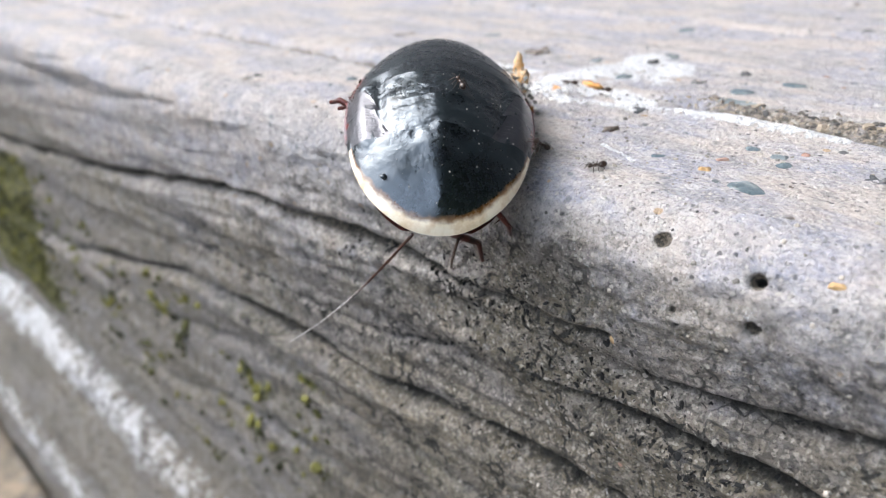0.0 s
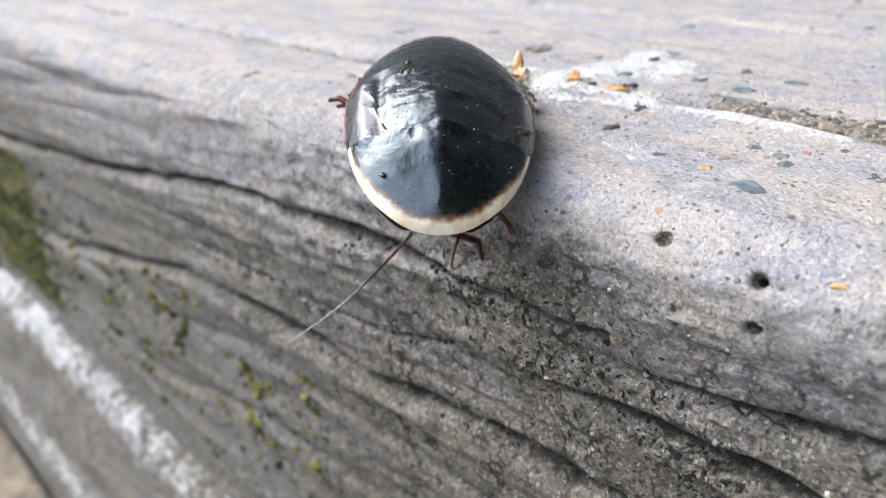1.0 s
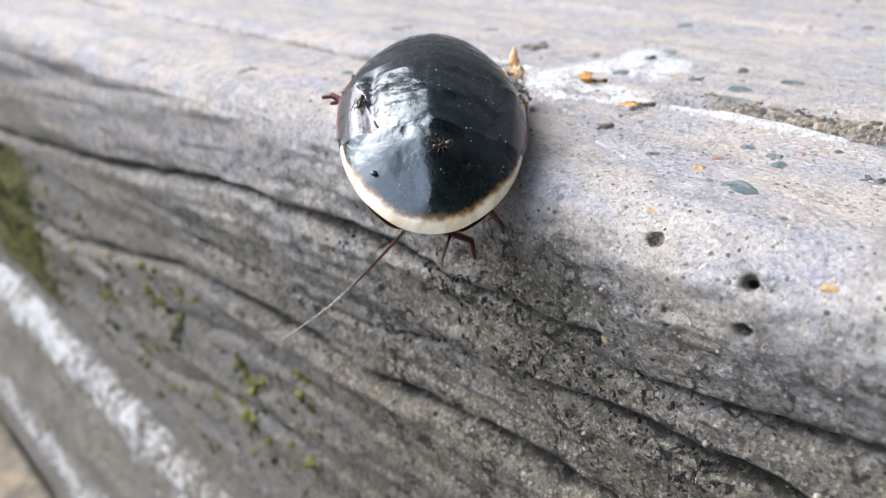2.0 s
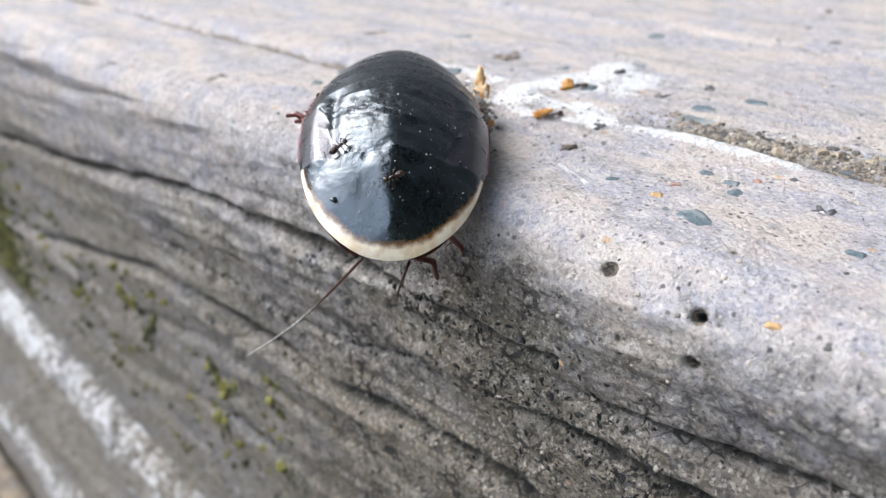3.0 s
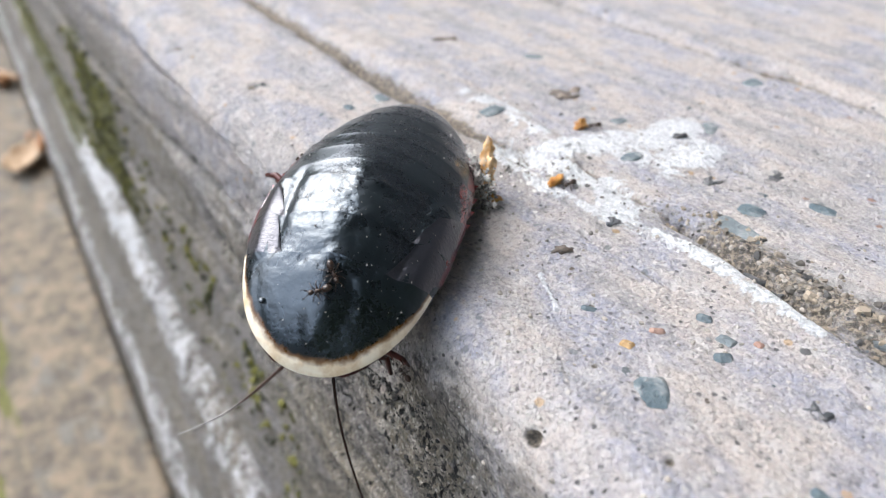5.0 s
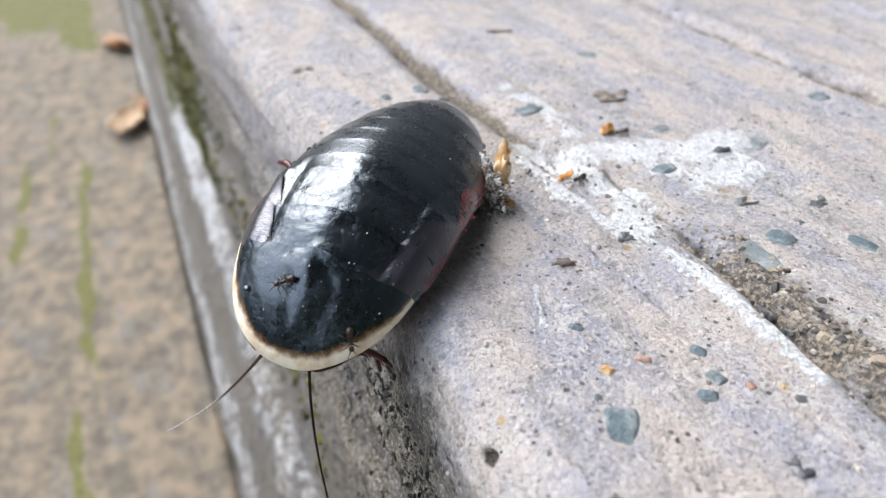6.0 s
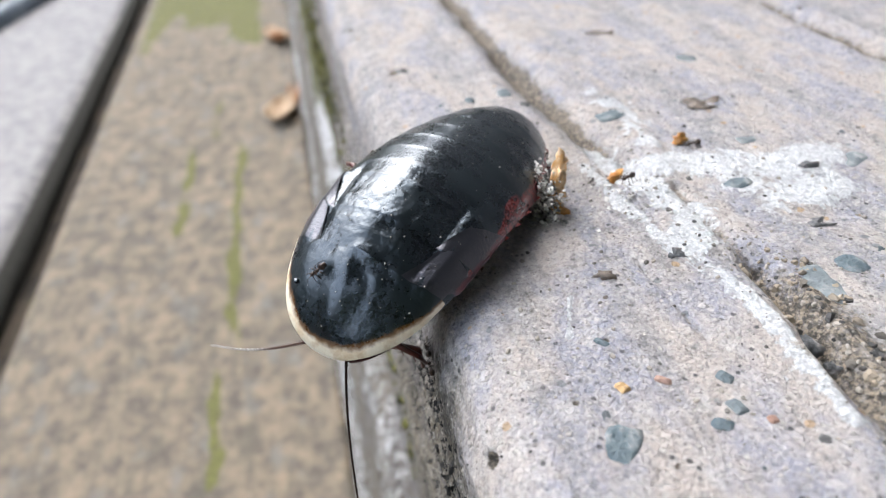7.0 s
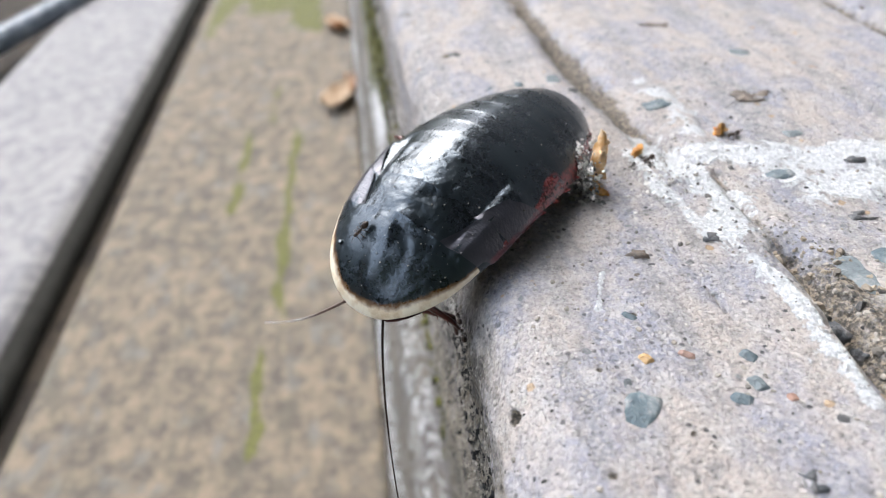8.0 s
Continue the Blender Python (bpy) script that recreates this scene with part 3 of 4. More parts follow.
tagged(swept("outer_slab", [(-15.7, LOW), (-24.9, LOW), (-25.2, LOW - 0.3), (-25.3, -15.6), (-14.7, -15.6), (-14.7, LOW - 0.9), (-15.3, LOW - 0.22)], -75.0, 45.0, 0.25, PAVING, 0.05, 15, slab_marks(True)),
       "pale grey concrete slab beyond an open joint", "slab", kind="structure")


def build_ground():
    xs = np.concatenate([-np.geomspace(60000, 80, 18), np.linspace(-75, 45, 60), np.geomspace(60, 60000, 18)])
    x, y = np.meshgrid(xs, xs + 8, indexing="ij")
    near = np.hypot(x, y) < 150
    z = -15.5 + np.where(near, 0.12 * fbm(x * 0.4, y * 0.4, 5), 0)
    return part("ground", (np.stack([x, y, z], -1).reshape(-1, 3), grid_faces(len(xs), len(xs))), SOIL)


tagged(build_ground(), "dark bare soil under and around the slabs", "ground", kind="structure")

# ---- the cockroach ----
BUG = at_cm(-0.479, 0.276, 0.281, -5.4, -3.4, -44.8)
BUG_L, BUG_W, BUG_H = 2.609, 1.3055, 0.388
RUST = plain("rust_brown_underside", (0.02, 0.004, 0.003), (0.055, 0.011, 0.006), 14.0, 0.35)


def pad_material():
    """Finely ribbed black cuticle with a grey-violet sheen and a dark red rim."""
    s = Shade("grey_violet_wing_pad")
    fine, mid = s.noise(60.0, 3, 0.6, (1.0, 0.35, 0.6)), s.noise(9.0, 4, 0.6)
    base = s.mix(s.span(mid, 0.35, 0.65), (0.003, 0.0035, 0.005), (0.007, 0.008, 0.011))
    rust = s.num("ADD", s.attr("rust"), s.num("MULTIPLY", s.num("SUBTRACT", s.noise(12.0, 3), 0.5), 0.8))
    base = s.mix(s.span(rust, 0.45, 0.8, 0, 0.9), base, (0.11, 0.012, 0.012))
    return s.done(base, s.span(mid, 0.3, 0.7, 0.30, 0.44), s.bump(fine, 0.010, 0.7, s.bump(mid, 0.02, 0.4)), Specular_IOR_Level=1.0, Specular_Tint=(0.88, 0.87, 1.0, 1.0), Coat_Weight=0.5, Coat_Roughness=0.3)


PAD = pad_material()
DUST = plain("pale_dust", (0.30, 0.28, 0.25), (0.62, 0.60, 0.56), 50.0, 0.8)


def feeler_material():
    s = Shade("silvered_feeler")
    n = s.noise(45.0, 3, 0.6)
    dark = s.mix(s.span(n, 0.35, 0.65), (0.03, 0.012, 0.008), (0.08, 0.035, 0.022))
    return s.done(s.mix(s.span(s.attr("pale"), 0.28, 0.6), dark, s.mix(s.span(n, 0.4, 0.6), (0.22, 0.20, 0.19), (0.55, 0.53, 0.50))), 0.35)


FEELER = feeler_material()
DARK_FEELER = plain("black_brown_feeler", (0.012, 0.007, 0.005), (0.03, 0.016, 0.011), 40.0, 0.75, Specular_IOR_Level=0.2)
LEG = plain("red_brown_leg", (0.04, 0.007, 0.005), (0.11, 0.02, 0.013), 14.0, 0.3)


def droop(u):
    """How far the fore body hangs down over the step's edge."""
    return 0.50 * ((np.sqrt(u * u + 0.0225) + u) / 2) ** 1.58


def bug_skin(u, v, lift=0.0):
    """A place on the arched back, in the animal's own space: u from tail (-1) to head (1), v from right to left edge."""
    u, v = np.asarray(u, float), np.asarray(v, float)
    a, b = np.minimum(np.abs(u), 1), np.abs(v)
    w = np.where(u > 0, np.maximum(1 - a ** 2.83, 0) ** 0.42, np.sqrt(1 - a ** 1.93))
    x = (u + 0.059 * (1 - u * u)) * BUG_L / 2
    roof = 0.12 + 0.34 * smooth(-0.25, 0.35, u) - 0.20 * smooth(0.6, 0.75, u)            # how far the back is pitched like a roof
    arch = (1 - roof) * np.maximum(1 - b ** 2.2, 0) ** 0.7 + roof * np.maximum(1.15 - np.sqrt(v * v + 0.15 ** 2), 0)
    chest = smooth(0.10, 0.22, u) * smooth(0.68, 0.60, u)
    arch = arch + chest * (0.085 * np.exp(-((b - 0.84) / 0.10) ** 2) - 0.06 * np.exp(-((b - 0.64) / 0.055) ** 2))
    z = BUG_H * np.maximum(1 - a ** 3.53, 0) ** 0.6 * arch
    keel = 0.034 * np.exp(-(v / 0.22) ** 2) * smooth(0.6, 0.85, u) * smooth(1.0, 0.95, u)
    flare = 0.012 * smooth(0.80, 0.97, b) * smooth(0.58, 0.75, u) * smooth(1.0, 0.9, u)
    dents = 0.026 * fbm(u * 12 + 3, v * 6.5, 7, 2) * smooth(0.60, 0.68, u) * smooth(0.88, 0.76, u) * smooth(0.55, 0.25, b)
    dents = dents + 0.009 * fbm(u * 9 + 1, v * 4.5, 17, 2) * smooth(0.62, 0.68, u) * smooth(0.97, 0.9, u) * smooth(0.9, 0.75, b)
    creases = 0.011 * fbm(u * 13, v * 5 + 9, 13, 3) * smooth(0.16, 0.24, u) * smooth(0.60, 0.54, u) * smooth(0.70, 0.5, b)
    return np.stack([x, v * w * BUG_W / 2, z + keel + flare + dents + creases - droop(u) + lift], -1)


def plate(front, rear, rows, lip, bow=0.0, cols=91):
    """One overlapping plate of the back, with a raised hind edge and a rim turned under all round."""
    t = np.linspace(0, 1, rows)
    if front >= 0.999:
        t = np.sin(t * math.pi / 2) ** 2
    v = np.sin(np.linspace(-1, 1, cols) * math.pi / 2)
    t, v = np.meshgrid(t, v, indexing="ij")
    u = front + (rear - front) * t - bow * t * (1 - v * v) - 0.02 * t * smooth(0.86, 1.0, np.abs(v))
    if front < 0.31:
        v = v * (1 + 0.05 * t ** 4 * smooth(0.88, 1.0, np.abs(v)))   # pointed hind corners
    top = bug_skin(np.clip(u, -1, 1), v, lip * (0.1 + 0.9 * t ** 8))
    under = bug_skin(np.clip(u, -1, 1), v * 0.965, -0.022)
    n, m = t.shape
    skin = grid_faces(n, m)
    verts = np.concatenate([top.reshape(-1, 3), under.reshape(-1, 3)])
    faces = flipped(skin) + [[k + n * m for k in f] for f in skin]
    ring = [j for j in range(m)] + [i * m + m - 1 for i in range(1, n)] + [(n - 1) * m + j for j in range(m - 2, -1, -1)] + [i * m for i in range(n - 2, 0, -1)]
    faces += [[a, b, b + n * m, a + n * m] for a, b in zip(ring, ring[1:] + ring[:1])]
    return (verts, faces), np.concatenate([u.ravel(), u.ravel()]), np.concatenate([v.ravel(), v.ravel()])


def cream_band(u, v):
    """Cream margin of the fore shield: 1 at the rim, falling to 0 inwards, narrowing towards the hind corners."""
    ur = np.concatenate([np.linspace(0.5, 1, 120), np.linspace(1, 0.5, 120)])
    rim = bug_skin(ur, np.r_[np.ones(120), -np.ones(120)])
    here = bug_skin(np.clip(u, -1, 1), v)
    gap = np.full(len(here), 9.0)
    for a, b in zip(rim[:-1], rim[1:]):
        d = b - a
        t = np.clip(((here - a) @ d) / max(d @ d, 1e-9), 0, 1)
        gap = np.minimum(gap, np.linalg.norm(here - a - t[:, None] * d, axis=1))
    wide = 0.040 + 0.042 * smooth(0.64, 0.88, u)
    return np.clip(1 - 0.55 * gap / wide, 0, 1) * smooth(0.57, 0.59, u)


def rust_band(u, v):
    edge = smooth(0.955 - 0.13 * smooth(0.2, 0.0, u), 0.985, np.abs(v)) * smooth(0.58, 0.45, u)
    blot = smooth(0.80, 0.90, np.abs(v)) * np.exp(-((u + 0.07) / 0.11) ** 2)
    return np.maximum(edge, np.maximum(blot, smooth(-0.78, -0.88, u)))


def build_bug():
    bug = new("cockroach")
    bug.matrix_basis = BUG
    tagged(bug, "glossy black cockroach with a cream-edged shield on the step's edge", "cockroach")
    plates = [("pronotum", 1.0, 0.60, 48, 0.016, -0.08), ("mesonotum", 0.72, 0.40, 26, 0.012, -0.085), ("metanotum", 0.54, 0.175, 26, 0.012, -0.09)]
    edges = (0.27, 0.10, -0.03, -0.17, -0.32, -0.48, -0.64, -0.81, -1.0)
    plates += [("tergite", a + 0.03, b, 14, 0.0062, -0.03) for a, b in zip(edges[:-1], edges[1:])]
    for name, front, rear, rows, lip, bow in plates:
        geometry, u, v = plate(front, rear, rows, lip, bow if rear > -0.99 else 0.0)
        values = {"cream": cream_band(u, v) if name == "pronotum" else 0 * u, "rust": rust_band(u, v),
                  "wrinkle": smooth(0.1, 0.3, u) * smooth(0.8, 0.62, u) + 0.35 * smooth(0.6, 0.9, u)}
        ob = crisp(part(name, geometry, CUTICLE, bug, values=values))
        if name == "pronotum":
            tagged(ob, "black fore shield with a cream margin")
    # wing pads: two lobes each side, free at their raised inner edge and at the rear
    for side in (-1, 1):
        for front, rear, inner in ((0.68, 0.455, (0.54, 0.70)), (0.47, 0.26, (0.62, 0.80))):
            n, m = 22, 18
            t, a = np.meshgrid(np.linspace(0, 1, n), np.linspace(0, 1, m), indexing="ij")
            u = front + (rear - front) * t - 0.17 * t * a ** 1.3
            edge = inner[0] + (inner[1] - inner[0]) * t
            v = edge + (0.965 + 0.053 * smooth(0.32, 0.5, t) - edge) * a
            lift = 0.003 + 0.006 * np.exp(-(a / 0.045) ** 2) * smooth(0.15, 0.5, t) + 0.013 * t ** 3 + 0.004 * np.sin(a * 9 + 3 * t) * (1 - a)
            top = bug_skin(u, side * v, lift).reshape(-1, 3)
            low = bug_skin(u, side * v, lift - 0.014).reshape(-1, 3)
            skin = grid_faces(n, m)
            skin = skin if side < 0 else flipped(skin)
            k0 = n * m
            ring = list(range(m)) + [i * m + m - 1 for i in range(1, n)] + [(n - 1) * m + j for j in range(m - 2, -1, -1)] + [i * m for i in range(n - 2, 0, -1)]
            faces = skin + [[k + k0 for k in f[::-1]] for f in skin] + [[p, q, q + k0, p + k0] for p, q in zip(ring, ring[1:] + ring[:1])]
            both = np.r_[v.ravel(), v.ravel()]
            crisp(part("wing_pad", (np.concatenate([top, low]), faces), PAD, bug, "grey-violet sheen wing pad", values={"rust": 0.7 * smooth(0.955, 1.0, both)}))
    # underside
    u, v = np.meshgrid(np.sin(np.linspace(-1, 0.97, 30) * math.pi / 2), np.linspace(-1, 1, 17), indexing="ij")
    rim = bug_skin(u * 0.97, v * 0.90, -0.02)
    rim[..., 2] = -droop(u) - 0.012 - 0.23 * (1 - np.abs(v) ** 4) * smooth(-1.0, -0.75, u) * smooth(0.75, 0.3, u) * (1 - 0.3 * smooth(0.2, 0.8, u))
    part("underside", (rim.reshape(-1, 3), grid_faces(30, 17)), RUST, bug, "rust-brown underside")
    part("head", ([(x + 1.03, y, z - 0.44) for x, y, z in lump(0.13, 0.17, 0.12, 3, 0.12, 8, 14)[0]], lump(0.13, 0.17, 0.12, 3, 0.12, 8, 14)[1]), RUST, bug, "small dark red-brown head")
    back = BUG.inverted()

    def home(p):
        q = back @ Vector((p[0] * K, p[1] * K, p[2] * K))
        return (q.x / K, q.y / K, q.z / K)

    legs = [([(-0.62, -0.05, 0.16), (-0.88, -0.18, 0.25), (-1.0, -0.25, 0.33), (-1.07, -0.29, 0.31)], 0.034),
            ([(-0.62, -0.02, 0.16), (-0.88, -0.13, 0.20), (-1.0, -0.20, 0.27), (-1.06, -0.23, 0.25)], 0.030),
            ([(0.42, -0.38, -0.02), (0.50, -0.24, -0.14), (0.49, -0.10, -0.30), (0.47, -0.05, -0.40)], 0.026),
            ([(0.15, -0.62, 0.0), (0.22, -0.35, -0.35), (0.18, -0.06, -0.55), (0.2, -0.04, -0.7)], 0.035),
            ([(0.0, 0.3, 0.1), (0.1, 0.4, 0.12), (0.12, 0.42, 0.03), (0.14, 0.44, 0.02)], 0.03),
            ([(-0.5, 0.7, 0.12), (-0.35, 0.8, 0.12), (-0.33, 0.83, 0.03), (-0.3, 0.85, 0.02)], 0.03)]
    for line, r in legs:
        leg = part("leg", tube([home(p) for p in line], [r, r * 0.9, r * 0.7, r * 0.45]), LEG, bug)
        for k in range(3):
            a = Vector(home(line[2])) * (0.75 - 0.25 * k) + Vector(home(line[1])) * (0.25 + 0.25 * k)
            part("spine", tube([a, a + Vector((0.03, 0.05 * (-1) ** k, -0.03))], [0.008, 0.002], 5), LEG, leg)
    # dust grains on the back, and one dark wart on the shield
    rng = random.Random(31)
    pieces = []
    for n in range(95):
        u, v = (rng.uniform(0.3, 0.97), rng.uniform(-0.85, 0.9) if rng.random() < 0.35 else rng.uniform(0.0, 0.9)) if n < 70 else (rng.uniform(-0.9, 0.3), rng.uniform(-0.9, 0.9))
        r = 0.0026 + 0.005 * rng.random() ** 2.5
        c = Vector(bug_skin(u, v, 0.014))
        g = lump(r, r * 0.7, r * 0.7, n, 0.6, 4, 6)
        pieces.append(([tuple(Vector(p) + c) for p in g[0]], g[1]))
    tagged(part("dust", joined(*pieces), DUST, bug, "pale dust grains on the back"), kind="stuff")
    pieces = []
    for n in range(70):
        side = -1 if n < 50 else 1
        u, r = rng.uniform(-0.75, 0.22), 0.006 + 0.009 * rng.random() ** 2
        c = Vector(bug_skin(u, side * rng.uniform(0.90, 1.0), 0.008))
        g = lump(r, r * 0.7, r * 0.8, n + 200, 1.0, 4, 6)
        pieces.append(([tuple(Vector(p) + c) for p in g[0]], g[1]))
    tagged(part("soil_crumbs", joined(*pieces), SOIL, bug, "dark soil crumbs along the body's margin"), kind="stuff")
    c = Vector(bug_skin(0.825, -0.76, 0.012))
    part("wart", ([tuple(Vector(p) + c) for p in lump(0.026, 0.022, 0.014, 5, 0.4)[0]], lump(0.026, 0.022, 0.014, 5, 0.4)[1]), CUTICLE, bug)
    return bug


def build_feeler(bug, base, length, sag):
    q = BUG.inverted() @ Vector([c * K for c in base])
    n = 40
    pts = [(length * k / n, 0, -sag * math.sin(math.pi * k / n)) for k in range(n + 1)]
    radii = [0.0125 * (1 - 0.7 * k / n) * (1.0 if k % 2 else 0.8) for k in range(n + 1)]
    shape = tube(pts, radii, 7)
    ob = part("antenna", shape, FEELER, bug, "thin dark antenna, silvery towards its tip", values={"pale": [p[0] / length for p in shape[0]]})
    ob.matrix_basis = Matrix.Translation(q)
    return ob


BUG_THING = build_bug()
FEELER_RIGHT = build_feeler(BUG_THING, (0.30, -0.78, -0.16), 1.78, 0.05)
FEELER_LEFT = part("antenna", tube([(0.62 * k / 40 + 0.85 * (k / 40) ** 2, -0.28 * k / 40 + 0.25 * (k / 40) ** 2, -1.2 * k / 40 + 0.15 * (k / 40) ** 2) for k in range(41)],
                                   [0.0105 * (1 - 0.75 * k / 40) * (1.0 if k % 2 else 0.8) for k in range(41)], 7), DARK_FEELER, BUG_THING, "thin dark jointed antenna")
FEELER_LEFT.matrix_basis = Matrix.Translation(BUG.inverted() @ Vector((0.47 * K, -0.55 * K, -0.22 * K)))


def feeler_pose(ob, way):
    turn = (BUG.to_3x3().inverted() @ Vector(way)).to_track_quat("X", "Z").to_matrix().to_4x4()
    return Matrix.Translation(ob.matrix_basis.translation) @ turn


# ---- what lies on the step ----


def step_places(xs, qs, sinks, turns):
    """Poses on the step's skin at x and unrolled place q, with z outwards."""
    gx, gq = np.array([xs], float), np.array([qs], float)
    relief = step_relief(gx, gq)[0][0] - np.array(sinks, float)
    y, z, ny, nz = (a[0] for a in unfolded(gq))
    return [at_cm(x, y[k] + ny[k] * relief[k], z[k] + nz[k] * relief[k], math.degrees(math.atan2(-ny[k], nz[k])), 0, 0) @ pose(0, 0, 0, 0, 0, turns[k]) for k, x in enumerate(xs)]


def step_place(x, q, sink=0.0, turn=0.0):
    return step_places([x], [q], [sink], [turn])[0]


# set stones: x, unrolled place, half-length, half-width, turn, stone
STONES = [
    (1.69, tread(0.71), 0.165, 0.10, 140, BLUE_STONE), (1.41, tread(1.45), 0.055, 0.045, 30, BLUE_STONE), (1.61, tread(1.40), 0.06, 0.05, 10, BLUE_STONE), (1.69, tread(1.27), 0.07, 0.045, 60, BLUE_STONE),
    (0.98, tread(0.92), 0.06, 0.025, 40, BLUE_STONE), (0.87, tread(2.47), 0.22, 0.17, 20, BLUE_STONE), (0.78, tread(2.70), 0.11, 0.10, 20, BLUE_STONE), (1.05, tread(3.17), 0.11, 0.06, 20, BLUE_STONE), (-1.69, tread(2.17), 0.10, 0.17, 10, BLUE_STONE),
    (-0.35, tread(3.57), 0.09, 0.16, 20, BLUE_STONE), (-0.3, tread(2.56), 0.07, 0.13, 0, BLUE_STONE), (2.54, tread(0.89), 0.06, 0.045, 0, BLUE_STONE), (2.83, tread(0.87), 0.10, 0.12, 30, BLUE_STONE),
    (-2.65, tread(3.40), 0.12, 0.10, 50, BLUE_STONE), (-0.81, tread(4.84), 0.10, 0.13, 0, BLUE_STONE), (-2.47, tread(1.36), 0.10, 0.08, 0, BLUE_STONE), (-0.89, tread(3.0), 0.07, 0.09, 0, BLUE_STONE),
    (1.33, tread(0.89), 0.045, 0.038, 20, AMBER_STONE), (1.34, tread(1.12), 0.055, 0.03, 50, RUST_STONE), (2.42, -0.34, 0.045, 0.022, 10, AMBER_STONE), (1.26, face(-0.94), 0.03, 0.03, 0, AMBER_STONE),
    (1.29, tread(2.02), 0.07, 0.06, 0, DARK_STONE), (1.45, tread(2.12), 0.045, 0.04, 30, DARK_STONE), (2.22, tread(1.35), 0.05, 0.045, 0, DARK_STONE), (0.37, tread(1.72), 0.055, 0.04, 70, DARK_STONE),
    (-3.72, tread(2.92), 0.16, 0.08, 80, BROWN_STONE), (-1.64, tread(3.0), 0.10, 0.15, 0, BROWN_STONE), (0.32, tread(2.78), 0.05, 0.09, 0, DARK_STONE), (0.55, tread(3.3), 0.05, 0.09, 10, DARK_STONE),
    (-0.35, tread(3.2), 0.04, 0.09, 0, DARK_STONE), (-3.5, tread(0.55), 0.06, 0.06, 0, DARK_STONE), (-1.75, tread(1.0), 0.05, 0.09, 0, BROWN_STONE), (-2.49, tread(1.03), 0.07, 0.05, 0, BLUE_STONE),
    (0.43, tread(1.19), 0.075, 0.04, 70, BROWN_STONE), (1.42, face(-1.89), 0.02, 0.015, 0, RUST_STONE), (1.74, tread(1.52), 0.03, 0.03, 0, RUST_STONE),
]


def set_stones():
    for n, (x, q, a, b, turn, stone) in enumerate(STONES):
        part("stone", lump(a, b, 0.042, n + 1, 0.17 if stone in (BLUE_STONE, AMBER_STONE, RUST_STONE) else 0.9, 8, 18, 0.6), stone, step, at=step_place(x, q, 0.030, turn))
    shapes = [mesh_of("stone", *lump(1.0, 0.7, 0.5, 60 + k, 0.5, 6, 9, 0.85), m) for k, m in enumerate((BLUE_STONE, DARK_STONE, BROWN_STONE, BLUE_STONE, DARK_STONE, RUST_STONE))]
    rng = random.Random(4)
    xs, qs, sizes = [], [], []
    for n in range(140):
        near = n < 50
        xs.append(rng.uniform(-3.5, 3.2) if near else rng.uniform(-9, 4.5))
        qs.append(tread(rng.uniform(0.2, 4.0) if near else rng.uniform(0.15, 8.8)))
        sizes.append(rng.uniform(0.012, 0.045) if n < 120 else rng.uniform(0.03, 0.08))
    clear = [not (0.2 < x < 1.25 and q < tread(1.0)) and not (x > 1.8 and q < tread(1.3) and r > 0.03) for x, q, r in zip(xs, qs, sizes)]
    xs, qs, sizes = ([a for a, ok in zip(some, clear) if ok] for some in (xs, qs, sizes))
    for m, size in zip(step_places(xs, qs, [0.25 * r for r in sizes], [rng.uniform(0, 360) for _ in xs]), sizes):
        ob = part("stone", rng.choice(shapes), None, step, at=m)
        ob.scale = (size, size, size * 0.8)


def scattered(name, spots, size, material, seed, rough=0.5, tall=0.8, slim=0.8):
    """Many small lumps on the step's skin, as one mesh."""
    rng = random.Random(seed)
    sizes = [size[0] + (size[1] - size[0]) * rng.random() ** 2.2 for _ in spots]
    places = step_places([p[0] for p in spots], [p[1] for p in spots], [0.2 * r for r in sizes], [rng.uniform(0, 360) for _ in spots])
    pieces = []
    for r, m in zip(sizes, places):
        v, f = lump(r, r * slim * rng.uniform(0.75, 1.25), r * tall, rng.randint(1, 900), rough, 4, 6)
        pieces.append(([tuple((m @ (Vector(p) * K)) / K) for p in v], f))
    return tagged(part(name, joined(*pieces), material, smooth_shade=False), kind="stuff")


def grit_material(name, a, b, c):
    s = Shade(name)
    k = s.island()
    return s.done(s.mix(s.span(k, 0.45, 0.9), s.mix(s.span(k, 0.1, 0.5), a, b), c), 0.8, s.bump(s.noise(60, 3), 0.006, 0.8))


GRIT = grit_material("mixed_sand_grit", (0.10, 0.097, 0.092), (0.28, 0.255, 0.22), (0.40, 0.36, 0.31))
PALE_GRIT = grit_material("pale_grit", (0.16, 0.15, 0.14), (0.46, 0.44, 0.41), (0.74, 0.72, 0.68))
MOSS = grit_material("olive_moss", (0.022, 0.024, 0.006), (0.07, 0.07, 0.012), (0.16, 0.15, 0.026))
ORANGE = plain("amber_crumb", (0.42, 0.17, 0.035), (0.70, 0.37, 0.11), 14.0, 0.4, 0.01, Subsurface_Weight=0.2, Subsurface_Radius=(0.001, 0.0005, 0.0002))
PALE_CRUMB = plain("pale_tan_crumb", (0.78, 0.43, 0.16), (0.92, 0.68, 0.42), 14.0, 0.5, 0.01)

set_stones()
tagged(scattered("coarse_grit", [(random.Random(77 + k).uniform(0.5, 3.4), tread(2.05 + 0.45 * random.Random(99 + k).random())) for k in range(240)], (0.010, 0.045), grit_material("coarse_grit", (0.06, 0.058, 0.056), (0.22, 0.185, 0.145), (0.34, 0.28, 0.21)), 21, 0.8),
       "coarse grey and buff stone chips in the groove", "grit")
rng_spots = random.Random(9)
